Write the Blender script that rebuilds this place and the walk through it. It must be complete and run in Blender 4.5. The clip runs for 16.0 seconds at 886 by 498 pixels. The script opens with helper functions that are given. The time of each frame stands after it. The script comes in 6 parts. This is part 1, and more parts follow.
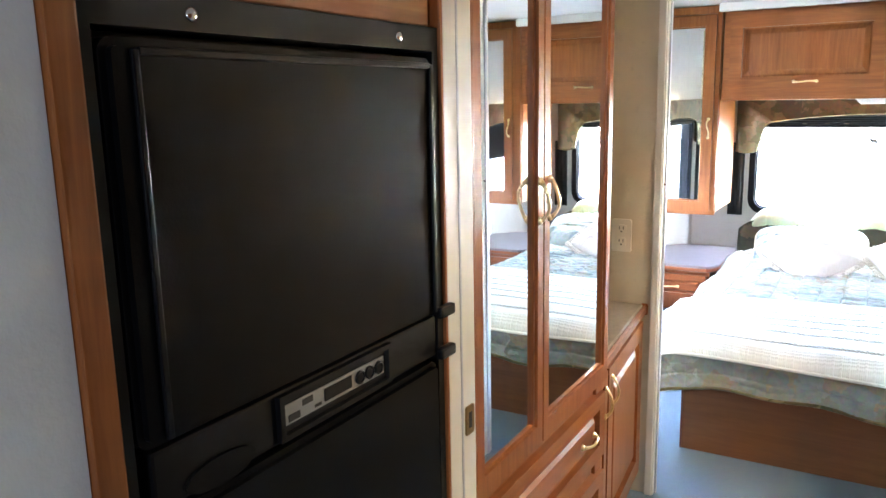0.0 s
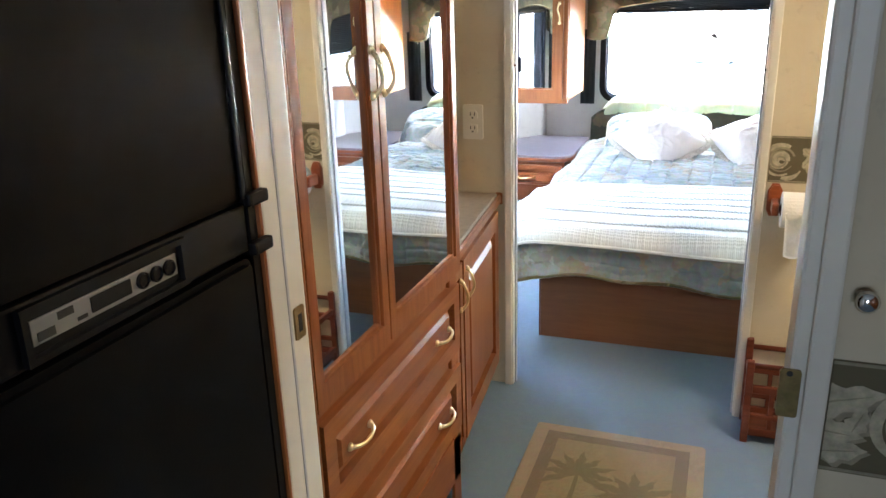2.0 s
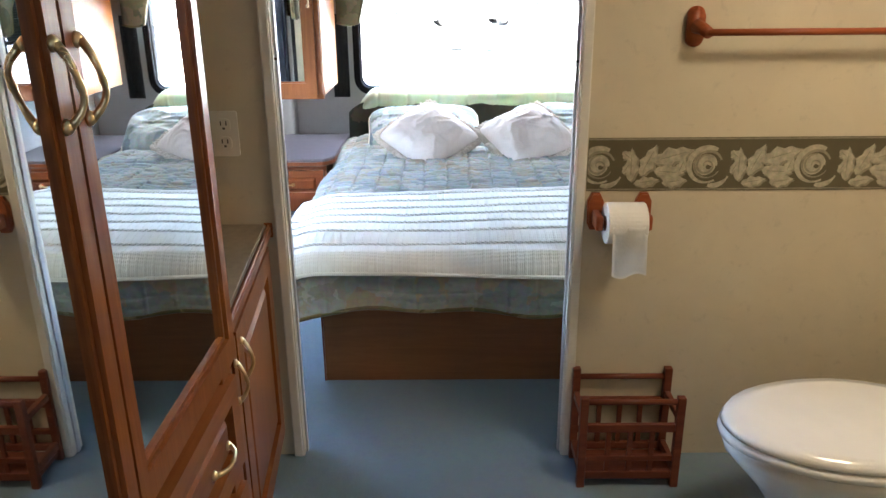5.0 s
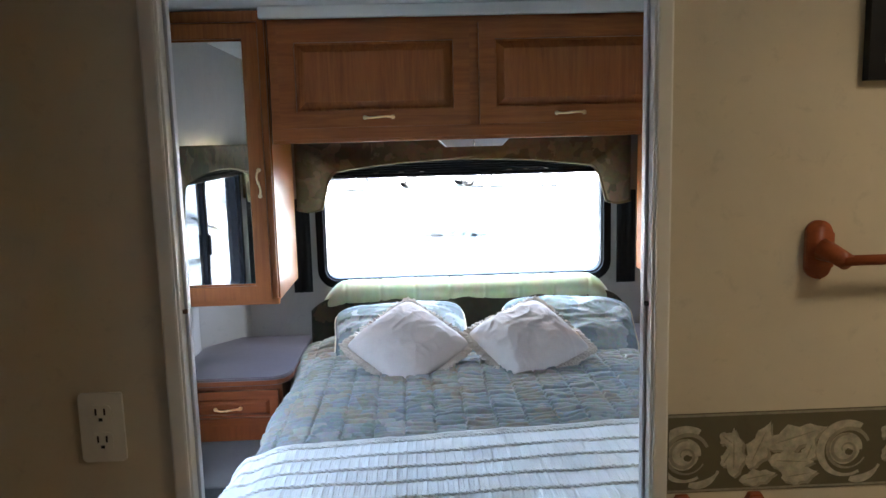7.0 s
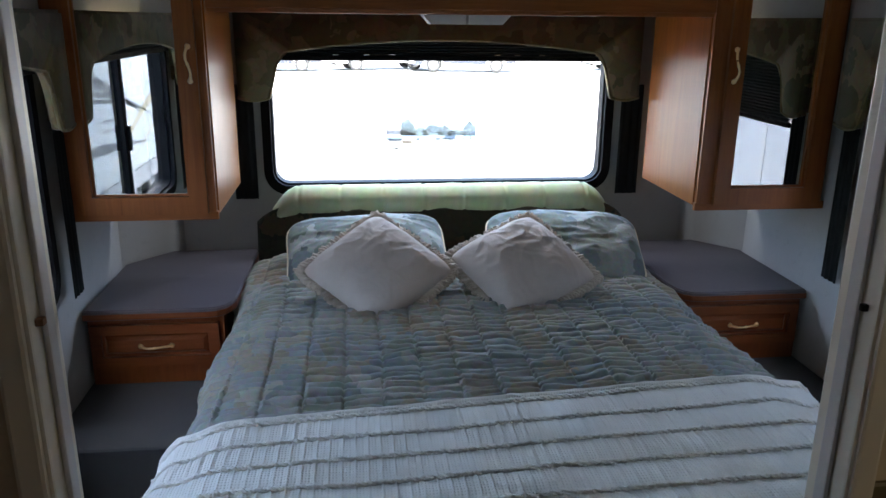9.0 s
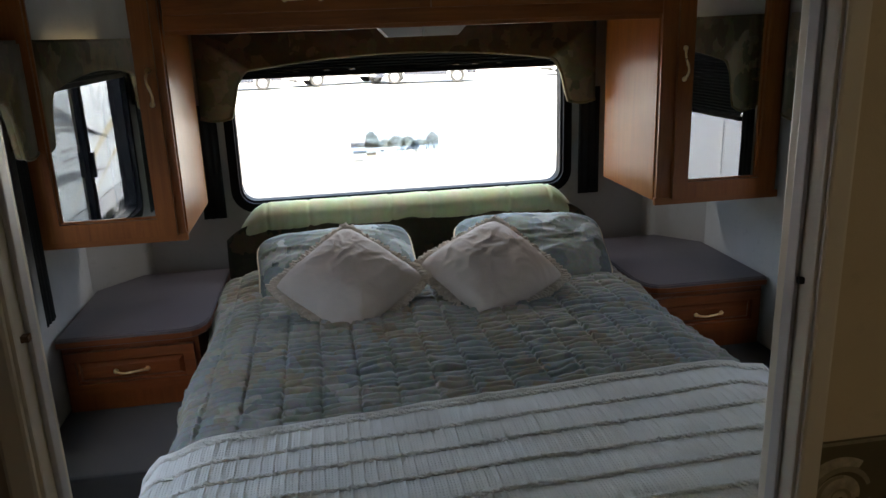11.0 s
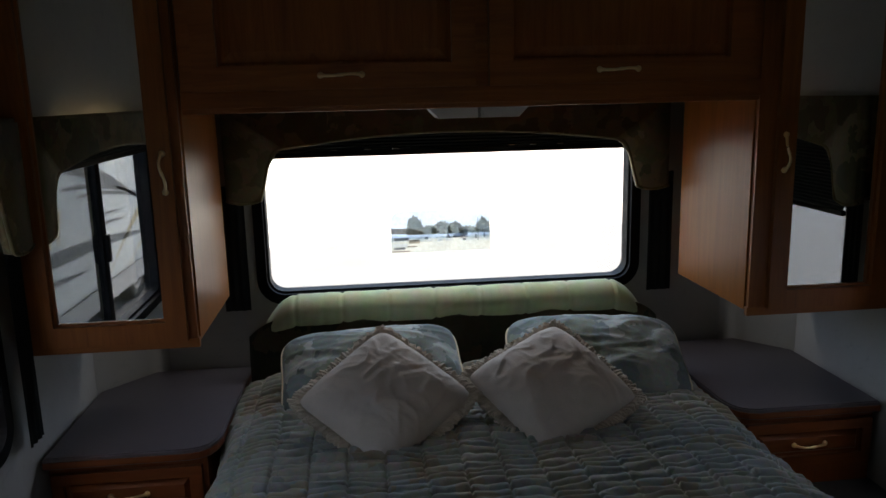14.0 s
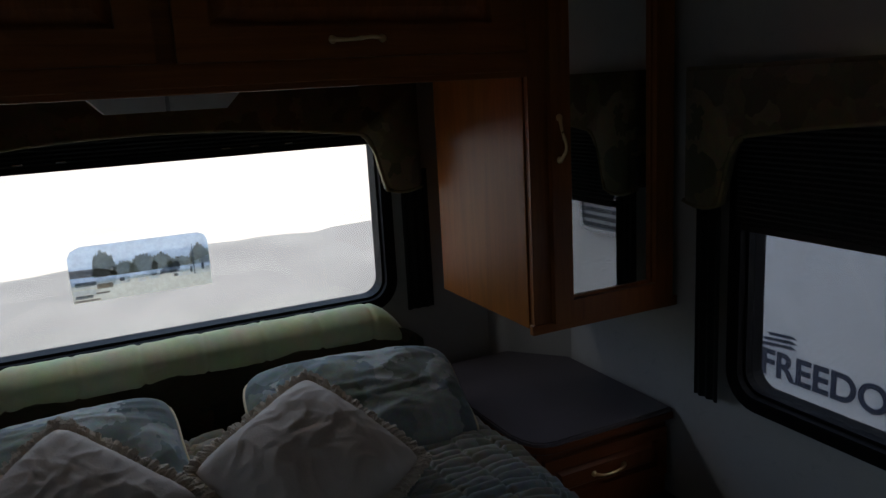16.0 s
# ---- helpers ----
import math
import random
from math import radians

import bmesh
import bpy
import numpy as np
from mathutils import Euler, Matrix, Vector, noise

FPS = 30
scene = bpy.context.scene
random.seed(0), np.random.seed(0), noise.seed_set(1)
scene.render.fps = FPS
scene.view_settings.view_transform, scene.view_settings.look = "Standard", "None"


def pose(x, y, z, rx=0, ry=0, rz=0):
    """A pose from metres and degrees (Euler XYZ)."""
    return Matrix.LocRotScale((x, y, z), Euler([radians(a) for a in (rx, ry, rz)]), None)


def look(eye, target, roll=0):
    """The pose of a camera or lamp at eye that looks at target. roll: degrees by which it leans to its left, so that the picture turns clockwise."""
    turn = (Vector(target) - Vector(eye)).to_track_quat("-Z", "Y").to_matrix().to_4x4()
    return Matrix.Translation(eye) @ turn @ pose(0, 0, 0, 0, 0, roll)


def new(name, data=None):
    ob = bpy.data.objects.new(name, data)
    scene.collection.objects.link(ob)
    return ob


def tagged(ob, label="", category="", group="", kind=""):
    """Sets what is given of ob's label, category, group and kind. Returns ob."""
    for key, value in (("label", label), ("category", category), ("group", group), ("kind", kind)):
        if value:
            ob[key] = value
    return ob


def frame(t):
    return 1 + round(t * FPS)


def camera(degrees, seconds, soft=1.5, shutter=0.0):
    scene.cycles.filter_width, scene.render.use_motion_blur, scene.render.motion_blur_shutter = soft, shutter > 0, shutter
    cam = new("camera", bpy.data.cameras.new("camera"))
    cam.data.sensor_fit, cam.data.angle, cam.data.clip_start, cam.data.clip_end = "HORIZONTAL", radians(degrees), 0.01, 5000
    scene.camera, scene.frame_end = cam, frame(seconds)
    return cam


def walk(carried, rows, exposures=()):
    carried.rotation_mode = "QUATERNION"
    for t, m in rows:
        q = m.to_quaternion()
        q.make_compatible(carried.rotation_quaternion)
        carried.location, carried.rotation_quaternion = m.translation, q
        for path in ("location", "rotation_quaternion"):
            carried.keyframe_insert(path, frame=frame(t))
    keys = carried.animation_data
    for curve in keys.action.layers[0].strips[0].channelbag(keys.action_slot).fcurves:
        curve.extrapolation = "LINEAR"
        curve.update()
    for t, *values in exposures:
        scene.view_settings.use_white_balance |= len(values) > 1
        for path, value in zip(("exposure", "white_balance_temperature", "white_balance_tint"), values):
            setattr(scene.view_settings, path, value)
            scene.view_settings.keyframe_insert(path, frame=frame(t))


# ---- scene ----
cam = camera(60.3, 16.0)

PATH = [
    (0, (0.043, -2.616, 1.449), (-0.953, -0.925, 1.065), -1.2),
    (0.5, (0.03, -2.595, 1.4), (-0.871, -0.889, 0.873), -1.0),
    (1, (0.019, -2.635, 1.369), (-0.745, -0.873, 0.744), -0.6),
    (1.5, (0.024, -2.588, 1.374), (-0.635, -0.822, 0.707), -0.8),
    (2, (0.03, -2.451, 1.368), (-0.633, -0.672, 0.74), -1.8),
    (2.5, (0.03, -2.262, 1.387), (-0.681, -0.474, 0.843), -2.8),
    (3, (-0.009, -2.227, 1.375), (-0.563, -0.37, 0.879), -2.2),
    (3.5, (-0.164, -2.23, 1.341), (-0.364, -0.301, 0.852), -0.7),
    (3.7, (-0.221, -2.236, 1.355), (-0.281, -0.308, 0.827), -0.3),
    (5.8, (-0.175, -1.618, 1.332), (-0.146, 0.262, 0.65), -0.6),
    (6, (-0.224, -1.552, 1.355), (-0.156, 0.355, 0.757), -0.6),
    (6.1, (-0.253, -1.53, 1.355), (-0.166, 0.393, 0.812), -0.5),
    (6.5, (-0.25, -1.379, 1.388), (-0.163, 0.586, 1.023), -1.0),
    (7, (-0.244, -1.211, 1.413), (-0.171, 0.768, 1.129), -1.5),
    (7.5, (-0.154, -0.97, 1.406), (-0.101, 0.982, 0.974), -1.1),
    (8, (-0.279, -0.785, 1.373), (-0.093, 1.12, 0.795), 1.3),
    (8.2, (-0.311, -0.744, 1.378), (-0.107, 1.166, 0.82), 1.1),
    (10.3, (-0.358, -0.563, 1.406), (-0.131, 1.327, 0.792), -0.4),
    (10.5, (-0.352, -0.628, 1.379), (-0.107, 1.268, 0.792), -1.1),
    (11, (-0.345, -0.676, 1.399), (-0.051, 1.225, 0.848), -2.1),
    (11.5, (-0.292, -0.656, 1.411), (-0.105, 1.253, 0.846), -1.2),
    (12, (-0.194, -0.625, 1.415), (-0.269, 1.290, 0.843), -1.0),
    (12.5, (-0.155, -0.579, 1.417), (-0.395, 1.318, 0.832), -1.4),
    (13, (-0.209, -0.507, 1.434), (-0.491, 1.409, 0.935), -1.9),
    (13.5, (-0.316, -0.384, 1.438), (-0.400, 1.580, 1.066), -1.4),
    (14, (-0.325, -0.287, 1.445), (-0.122, 1.657, 1.052), -1.4),
    (14.5, (-0.293, -0.160, 1.440), (0.092, 1.730, 0.925), -2.1),
    (15, (-0.225, 0.045, 1.375), (0.246, 1.937, 0.937), -3.0),
    (15.5, (-0.138, 0.174, 1.433), (0.404, 2.059, 1.034), -3.3),
    (16, (-0.184, 0.246, 1.403), (0.664, 2.008, 0.985), -3.2),
]
EXPO = [(0, 8.1, 6000, 10), (1.5, 7.8, 6000, 10), (3.7, 7.1, 6000, 10), (6, 6.4, 6200, 10), (7, 5.8, 5900, 10), (8, 5.1, 5700, 10), (10.5, 3.95, 6900, 10), (12.5, 3.95, 7100, 10), (13.5, 3.45, 7000, 10), (14, 2.9, 7000, 10), (14.5, 2.7, 6900, 10), (15.2, 2.2, 6800, 10), (16, 1.9, 6600, 10)]
walk(cam, [(t, look(eye, target, roll)) for t, eye, target, roll in PATH], EXPO)

# ---- world, sun, large lights ----
world = bpy.data.worlds.new("sky_world")
scene.world = world
world.use_nodes = True
_nt = world.node_tree
_sky = _nt.nodes.new("ShaderNodeTexSky")
_sky.sky_type = "NISHITA"
_sky.sun_disc = False
_sky.sun_elevation = radians(60)
_sky.sun_rotation = radians(180)
_sky.dust_density, _sky.ozone_density, _sky.air_density = 5.0, 0.6, 1.0
_nt.links.new(_sky.outputs[0], _nt.nodes["Background"].inputs[0])
_nt.nodes["Background"].inputs[1].default_value = 0.15

_sun = bpy.data.lights.new("sun", "SUN")
_sun.energy, _sun.angle, _sun.color = 2.3, radians(0.53), (1.0, 0.95, 0.87)
sun = new("sun", _sun)
sun.matrix_world = look((0.0, -0.50, 0.866), (0, 0, 0))


def area_light(name, where, target, sx, sy, power, color):
    d = bpy.data.lights.new(name, "AREA")
    d.shape, d.size, d.size_y, d.energy, d.color = "RECTANGLE", sx, sy, power, color
    ob = new(name, d)
    ob.matrix_world = look(where, target)
    return ob


# fill lamp added over the bath, and daylight from the kitchen's unseen windows behind
area_light("bath_fill_light", (0.86, -0.78, 2.015), (0.86, -0.78, 0), 0.34, 0.34, 0.135, (1.0, 0.80, 0.56))
area_light("kitchen_window_daylight", (0.2, -4.235, 1.17), (0.2, 0, 0.95), 0.66, 0.34, 0.055, (0.80, 0.89, 1.0))
# the bright sky's share in the top of the rear window's opening
area_light("rear_window_daylight", (0, 2.508, 1.243), (0, 2.478, 0.243), 1.32, 0.05, 0.42, (0.93, 0.97, 1.0))

# ---- materials ----


def nodes_of(name):
    m = bpy.data.materials.new(name)
    m.use_nodes = True
    nt = m.node_tree
    return m, nt, nt.nodes["Principled BSDF"]


def ramp(nt, fac, stops):
    r = nt.nodes.new("ShaderNodeValToRGB")
    el = r.color_ramp.elements
    while len(el) < len(stops):
        el.new(0.5)
    for e, (p, c) in zip(el, stops):
        e.position, e.color = p, (*c, 1)
    nt.links.new(fac, r.inputs[0])
    return r.outputs[0]


def coords(nt, scale=(1, 1, 1), out="Object"):
    tc = nt.nodes.new("ShaderNodeTexCoord")
    mp = nt.nodes.new("ShaderNodeMapping")
    mp.inputs["Scale"].default_value = scale
    nt.links.new(tc.outputs[out], mp.inputs[0])
    return mp.outputs[0]


def noise_tex(nt, vec, scale, detail=4.0, rough=0.6, dist=0.0):
    n = nt.nodes.new("ShaderNodeTexNoise")
    n.inputs["Scale"].default_value, n.inputs["Detail"].default_value = scale, detail
    n.inputs["Roughness"].default_value, n.inputs["Distortion"].default_value = rough, dist
    nt.links.new(vec, n.inputs["Vector"])
    return n


def mix(nt, a, b, fac, mode="MIX"):
    m = nt.nodes.new("ShaderNodeMix")
    m.data_type, m.blend_type = "RGBA", mode
    for s, v in ((m.inputs[6], a), (m.inputs[7], b), (m.inputs[0], fac)):
        if hasattr(v, "is_output"):
            nt.links.new(v, s)
        elif isinstance(v, (int, float)):
            s.default_value = v
        else:
            s.default_value = (*v, 1)
    return m.outputs[2]


def bump(nt, bsdf, height, strength, distance=0.01):
    b = nt.nodes.new("ShaderNodeBump")
    b.inputs["Strength"].default_value, b.inputs["Distance"].default_value = strength, distance
    nt.links.new(height, b.inputs["Height"])
    nt.links.new(b.outputs[0], bsdf.inputs["Normal"])


def plain(name, color, rough=0.5, metal=0.0, vary=0.12, scale=8.0, bumps=0.0, fine=120.0, coat=0.0, spec=0.5):
    """Paint, plastic, metal or cloth with blotches, fine grain and a little relief."""
    m, nt, b = nodes_of(name)
    v = coords(nt)
    big = noise_tex(nt, v, scale)
    small = noise_tex(nt, v, fine, 2.0)
    lo = tuple(c * (1 - vary) for c in color)
    hi = tuple(min(1, c * (1 + vary)) for c in color)
    c1 = ramp(nt, big.outputs["Fac"], ((0.3, lo), (0.7, hi)))
    c2 = mix(nt, c1, small.outputs["Color"], 0.05 + vary * 0.25, "OVERLAY")
    nt.links.new(c2, b.inputs["Base Color"])
    b.inputs["Metallic"].default_value = metal
    b.inputs["Coat Weight"].default_value = coat
    b.inputs["Specular IOR Level"].default_value = spec
    rr = nt.nodes.new("ShaderNodeMapRange")
    rr.inputs[3].default_value, rr.inputs[4].default_value = max(0.02, rough - 0.08), min(1, rough + 0.08)
    nt.links.new(big.outputs["Fac"], rr.inputs[0])
    nt.links.new(rr.outputs[0], b.inputs["Roughness"])
    if bumps:
        bump(nt, b, small.outputs["Fac"], bumps, 0.004)
    return m


def wood(name, dark, light, along=2, rough=0.36, spec=0.3, coat=0.08):
    """Varnished wood; along: the axis of the grain."""
    m, nt, b = nodes_of(name)
    s = [22.0, 22.0, 22.0]
    s[along] = 1.4
    v = coords(nt, s)
    g = noise_tex(nt, v, 1.6, 6.0, 0.62, 1.2)
    fine = noise_tex(nt, v, 9.0, 3.0, 0.6)
    blot = noise_tex(nt, coords(nt), 2.6, 2.0)
    c = ramp(nt, g.outputs["Fac"], ((0.28, dark), (0.5, tuple((a + d) / 2 for a, d in zip(dark, light))), (0.72, light)))
    c = mix(nt, c, fine.outputs["Fac"], 0.12, "OVERLAY")
    c = mix(nt, c, blot.outputs["Color"], 0.12, "OVERLAY")
    nt.links.new(c, b.inputs["Base Color"])
    b.inputs["Roughness"].default_value = rough
    b.inputs["Specular IOR Level"].default_value = spec
    b.inputs["Coat Weight"].default_value = coat
    b.inputs["Coat Roughness"].default_value = 0.2
    bump(nt, b, fine.outputs["Fac"], 0.12, 0.002)
    return m


def leafy(name, cols, scale=9.0, weave=260.0, rough=0.9, blocks=False):
    """Printed furnishing cloth: overlapping leaf-like patches in muted colours."""
    m, nt, b = nodes_of(name)
    v = coords(nt)
    w = noise_tex(nt, v, scale * 0.6, 3.0)
    wv = nt.nodes.new("ShaderNodeMix")
    wv.data_type = "VECTOR"
    wv.inputs[0].default_value = 0.16
    nt.links.new(v, wv.inputs[4])
    nt.links.new(w.outputs["Color"], wv.inputs[5])
    vo = nt.nodes.new("ShaderNodeTexVoronoi")
    vo.inputs["Scale"].default_value = scale
    if blocks:
        vo.distance = "CHEBYCHEV"
    nt.links.new(wv.outputs[1], vo.inputs["Vector"])
    sep = nt.nodes.new("ShaderNodeSeparateColor")
    nt.links.new(vo.outputs["Color"], sep.inputs[0])
    n = len(cols)
    c = ramp(nt, sep.outputs[0], [((i + 0.5) / n, k) for i, k in enumerate(cols)])
    n2 = noise_tex(nt, v, scale * 3.2, 4.0)
    c = mix(nt, c, n2.outputs["Color"], 0.35, "OVERLAY")
    th = noise_tex(nt, v, weave, 1.0)
    c = mix(nt, c, th.outputs["Color"], 0.1, "OVERLAY")
    nt.links.new(c, b.inputs["Base Color"])
    b.inputs["Roughness"].default_value = rough
    b.inputs["Sheen Weight"].default_value = 0.15
    bump(nt, b, th.outputs["Fac"], 0.25, 0.002)
    return m


def glass_mat(name, tint, gloss=0.025):
    m = bpy.data.materials.new(name)
    m.use_nodes = True
    nt = m.node_tree
    nt.nodes.remove(nt.nodes["Principled BSDF"])
    tr = nt.nodes.new("ShaderNodeBsdfTransparent")
    tr.inputs[0].default_value = (*tint, 1)
    gl = nt.nodes.new("ShaderNodeBsdfGlossy")
    gl.inputs["Roughness"].default_value = 0.02
    lw = nt.nodes.new("ShaderNodeLayerWeight")
    pw = nt.nodes.new("ShaderNodeMath")
    pw.operation = "POWER"
    pw.inputs[1].default_value = 4.0
    nt.links.new(lw.outputs["Facing"], pw.inputs[0])
    fr = nt.nodes.new("ShaderNodeMapRange")
    fr.inputs[3].default_value, fr.inputs[4].default_value = gloss, 0.6
    nt.links.new(pw.outputs[0], fr.inputs[0])
    mx = nt.nodes.new("ShaderNodeMixShader")
    nt.links.new(fr.outputs[0], mx.inputs[0])
    nt.links.new(tr.outputs[0], mx.inputs[1])
    nt.links.new(gl.outputs[0], mx.inputs[2])
    nt.links.new(mx.outputs[0], nt.nodes["Material Output"].inputs[0])
    return m


def vinyl_wall(name, color):
    m, nt, b = nodes_of(name)
    v = coords(nt)
    a = noise_tex(nt, v, 5.5, 5.0, 0.65, 0.8)
    s = noise_tex(nt, v, 26.0, 4.0, 0.7, 0.4)
    f = noise_tex(nt, v, 400.0, 1.0)
    c = ramp(nt, a.outputs["Fac"], ((0.3, tuple(k * 0.9 for k in color)), (0.66, color)))
    sp = ramp(nt, s.outputs["Fac"], ((0.30, tuple(k * 0.72 for k in color)), (0.42, color)))
    c = mix(nt, c, sp, 0.35)
    nt.links.new(c, b.inputs["Base Color"])
    b.inputs["Roughness"].default_value = 0.62
    bump(nt, b, f.outputs["Fac"], 0.12, 0.002)
    return m


def carpet_mat(name, color):
    m, nt, b = nodes_of(name)
    v = coords(nt)
    f = noise_tex(nt, v, 420.0, 2.0, 0.8)
    mm = noise_tex(nt, v, 45.0, 3.0)
    big = noise_tex(nt, v, 2.4, 3.0)
    c = ramp(nt, f.outputs["Fac"], ((0.25, tuple(k * 0.55 for k in color)), (0.75, tuple(k * 1.35 for k in color))))
    c = mix(nt, c, mm.outputs["Color"], 0.2, "OVERLAY")
    c = mix(nt, c, big.outputs["Color"], 0.18, "OVERLAY")
    nt.links.new(c, b.inputs["Base Color"])
    b.inputs["Roughness"].default_value = 1.0
    b.inputs["Sheen Weight"].default_value = 0.2
    bump(nt, b, f.outputs["Fac"], 0.6, 0.006)
    return m


OAK_V = wood("oak_upright", (0.205, 0.060, 0.014), (0.33, 0.112, 0.028), 2)
OAK_X = wood("oak_across", (0.205, 0.060, 0.014), (0.33, 0.112, 0.028), 0)
OAK_Y = wood("oak_lengthwise", (0.205, 0.060, 0.014), (0.33, 0.112, 0.028), 1)
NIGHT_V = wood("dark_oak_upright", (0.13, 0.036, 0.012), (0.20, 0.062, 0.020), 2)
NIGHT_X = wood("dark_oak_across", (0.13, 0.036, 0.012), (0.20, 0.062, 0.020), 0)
OAK_PALE = wood("oak_veneer", (0.18, 0.056, 0.009), (0.27, 0.088, 0.016), 2, 0.31, 0.16, 0.0)
CHERRY = wood("stained_pine", (0.24, 0.055, 0.018), (0.38, 0.10, 0.03), 0, 0.4)
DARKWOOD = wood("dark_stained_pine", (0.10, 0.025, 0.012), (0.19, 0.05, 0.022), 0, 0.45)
PAPER = vinyl_wall("cream_vinyl_wallpaper", (0.60, 0.52, 0.37))
PAPER_PALE = vinyl_wall("pale_vinyl_wallpaper", (0.44, 0.43, 0.415))
CEIL = plain("white_ceiling_vinyl", (0.68, 0.68, 0.66), 0.75, vary=0.04, bumps=0.2)
JAMB = plain("cream_door_trim", (0.70, 0.66, 0.57), 0.4, vary=0.06, scale=5)
JAMB_GREY = plain("grey_plastic_track", (0.50, 0.49, 0.50), 0.4, vary=0.06)
CARPET = carpet_mat("blue_grey_carpet", (0.17, 0.24, 0.29))
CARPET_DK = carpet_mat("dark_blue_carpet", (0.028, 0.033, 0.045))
BLACK = plain("black_fridge_enamel", (0.0025, 0.0025, 0.003), 0.32, vary=0.04, scale=3, bumps=0.05, fine=300, spec=0.09)
BLACK_GL = plain("black_plastic_trim", (0.005, 0.005, 0.006), 0.34, vary=0.2, spec=0.18)
RUBBER = plain("black_window_rubber", (0.004, 0.004, 0.005), 0.6, vary=0.2, spec=0.12)
SHADE = plain("dark_green_blind_cloth", (0.016, 0.020, 0.022), 0.8, vary=0.15)
BRASS = plain("polished_brass", (0.90, 0.72, 0.42), 0.30, 1.0, vary=0.08, scale=20)
CHROME = plain("chrome", (0.75, 0.75, 0.75), 0.12, 1.0, vary=0.03)
DARK_BRASS = plain("dark_brass", (0.30, 0.21, 0.09), 0.35, 1.0, vary=0.25, scale=60)
SILVER = plain("printed_silver_panel", (0.30, 0.30, 0.30), 0.4, 0.5, vary=0.1)
LAMINATE = plain("grey_laminate", (0.105, 0.092, 0.105), 0.38, vary=0.08, scale=30, fine=300)
COUNTER = plain("tan_laminate", (0.36, 0.29, 0.21), 0.4, vary=0.16, scale=40, fine=300)
PORCELAIN = plain("white_porcelain", (0.80, 0.79, 0.76), 0.12, vary=0.03, coat=0.4)
PAPER_ROLL = plain("white_tissue", (0.83, 0.82, 0.79), 0.95, vary=0.04, bumps=0.3)
CARD = plain("brown_cardboard", (0.16, 0.09, 0.05), 0.9)
PLATE = plain("ivory_plastic", (0.72, 0.68, 0.58), 0.4, vary=0.03)
SLOT = plain("dark_slots", (0.02, 0.018, 0.015), 0.6)
MIRROR, _mnt, _mb = nodes_of("silvered_mirror")
_mb.inputs["Base Color"].default_value = (0.86, 0.88, 0.87, 1)
_mb.inputs["Metallic"].default_value = 1.0
_mr = noise_tex(_mnt, coords(_mnt), 3.0)
_mm = _mnt.nodes.new("ShaderNodeMapRange")
_mm.inputs[3].default_value, _mm.inputs[4].default_value = 0.0, 0.03
_mnt.links.new(_mr.outputs["Fac"], _mm.inputs[0])
_mnt.links.new(_mm.outputs[0], _mb.inputs["Roughness"])
GLASS = glass_mat("clear_window_glass", (0.93, 0.95, 0.95))
GLASS_TINT = glass_mat("tinted_window_glass", (0.46, 0.485, 0.50))
GLASS_SLIDE = glass_mat("lightly_tinted_sliding_glass", (0.66, 0.68, 0.69))
QUILT = leafy("quilted_leaf_print", ((0.22, 0.245, 0.235), (0.31, 0.31, 0.265), (0.30, 0.255, 0.185), (0.215, 0.23, 0.185), (0.26, 0.28, 0.28), (0.36, 0.345, 0.295), (0.25, 0.265, 0.25), (0.29, 0.24, 0.17)), 13.0, blocks=True)
SHAM = leafy("blue_leaf_sham_cloth", ((0.20, 0.25, 0.26), (0.40, 0.44, 0.43), (0.22, 0.26, 0.21), (0.11, 0.145, 0.155), (0.32, 0.35, 0.32)), 16.0)
VALANCE = leafy("padded_leaf_valance_cloth", ((0.12, 0.09, 0.04), (0.23, 0.175, 0.075), (0.095, 0.095, 0.042), (0.18, 0.12, 0.065), (0.26, 0.21, 0.11), (0.14, 0.125, 0.055)), 14.0)
HEADCLOTH = leafy("sage_green_bolster_cloth", ((0.43, 0.47, 0.28), (0.47, 0.50, 0.32), (0.39, 0.43, 0.255)), 4.0)
# leaf print darkened so its colour holds the shade on the headboard's front
HEADPANEL_SHADED = leafy("shaded_leaf_headboard_cloth", ((0.045, 0.05, 0.03), (0.085, 0.07, 0.04), (0.03, 0.036, 0.024), (0.12, 0.088, 0.05), (0.06, 0.06, 0.04)), 13.0)
KNIT, _knt, _kb = nodes_of("cream_knitted_wool")
_kv = coords(_knt)
_kw = []
for _axis, _sc in (("X", 48.0), ("Y", 36.0)):
    _w = _knt.nodes.new("ShaderNodeTexWave")
    _w.bands_direction = _axis
    _w.inputs["Scale"].default_value, _w.inputs["Distortion"].default_value, _w.inputs["Detail"].default_value = _sc, 1.2, 1.0
    _knt.links.new(_kv, _w.inputs["Vector"])
    _kw.append(_w.outputs["Fac"])
_km = mix(_knt, _kw[0], _kw[1], 0.5)
_kc = ramp(_knt, noise_tex(_knt, _kv, 5.0).outputs["Fac"], ((0.3, (0.76, 0.73, 0.66)), (0.7, (0.86, 0.84, 0.78))))
_kc = mix(_knt, _kc, noise_tex(_knt, _kv, 300.0, 2.0).outputs["Color"], 0.12, "OVERLAY")
_knt.links.new(_kc, _kb.inputs["Base Color"])
_kb.inputs["Roughness"].default_value = 0.95
_kb.inputs["Sheen Weight"].default_value = 0.2
bump(_knt, _kb, _km, 0.45, 0.003)
CREAM = plain("cream_cotton_cushion", (0.58, 0.51, 0.45), 0.95, vary=0.07, bumps=0.3, fine=200)
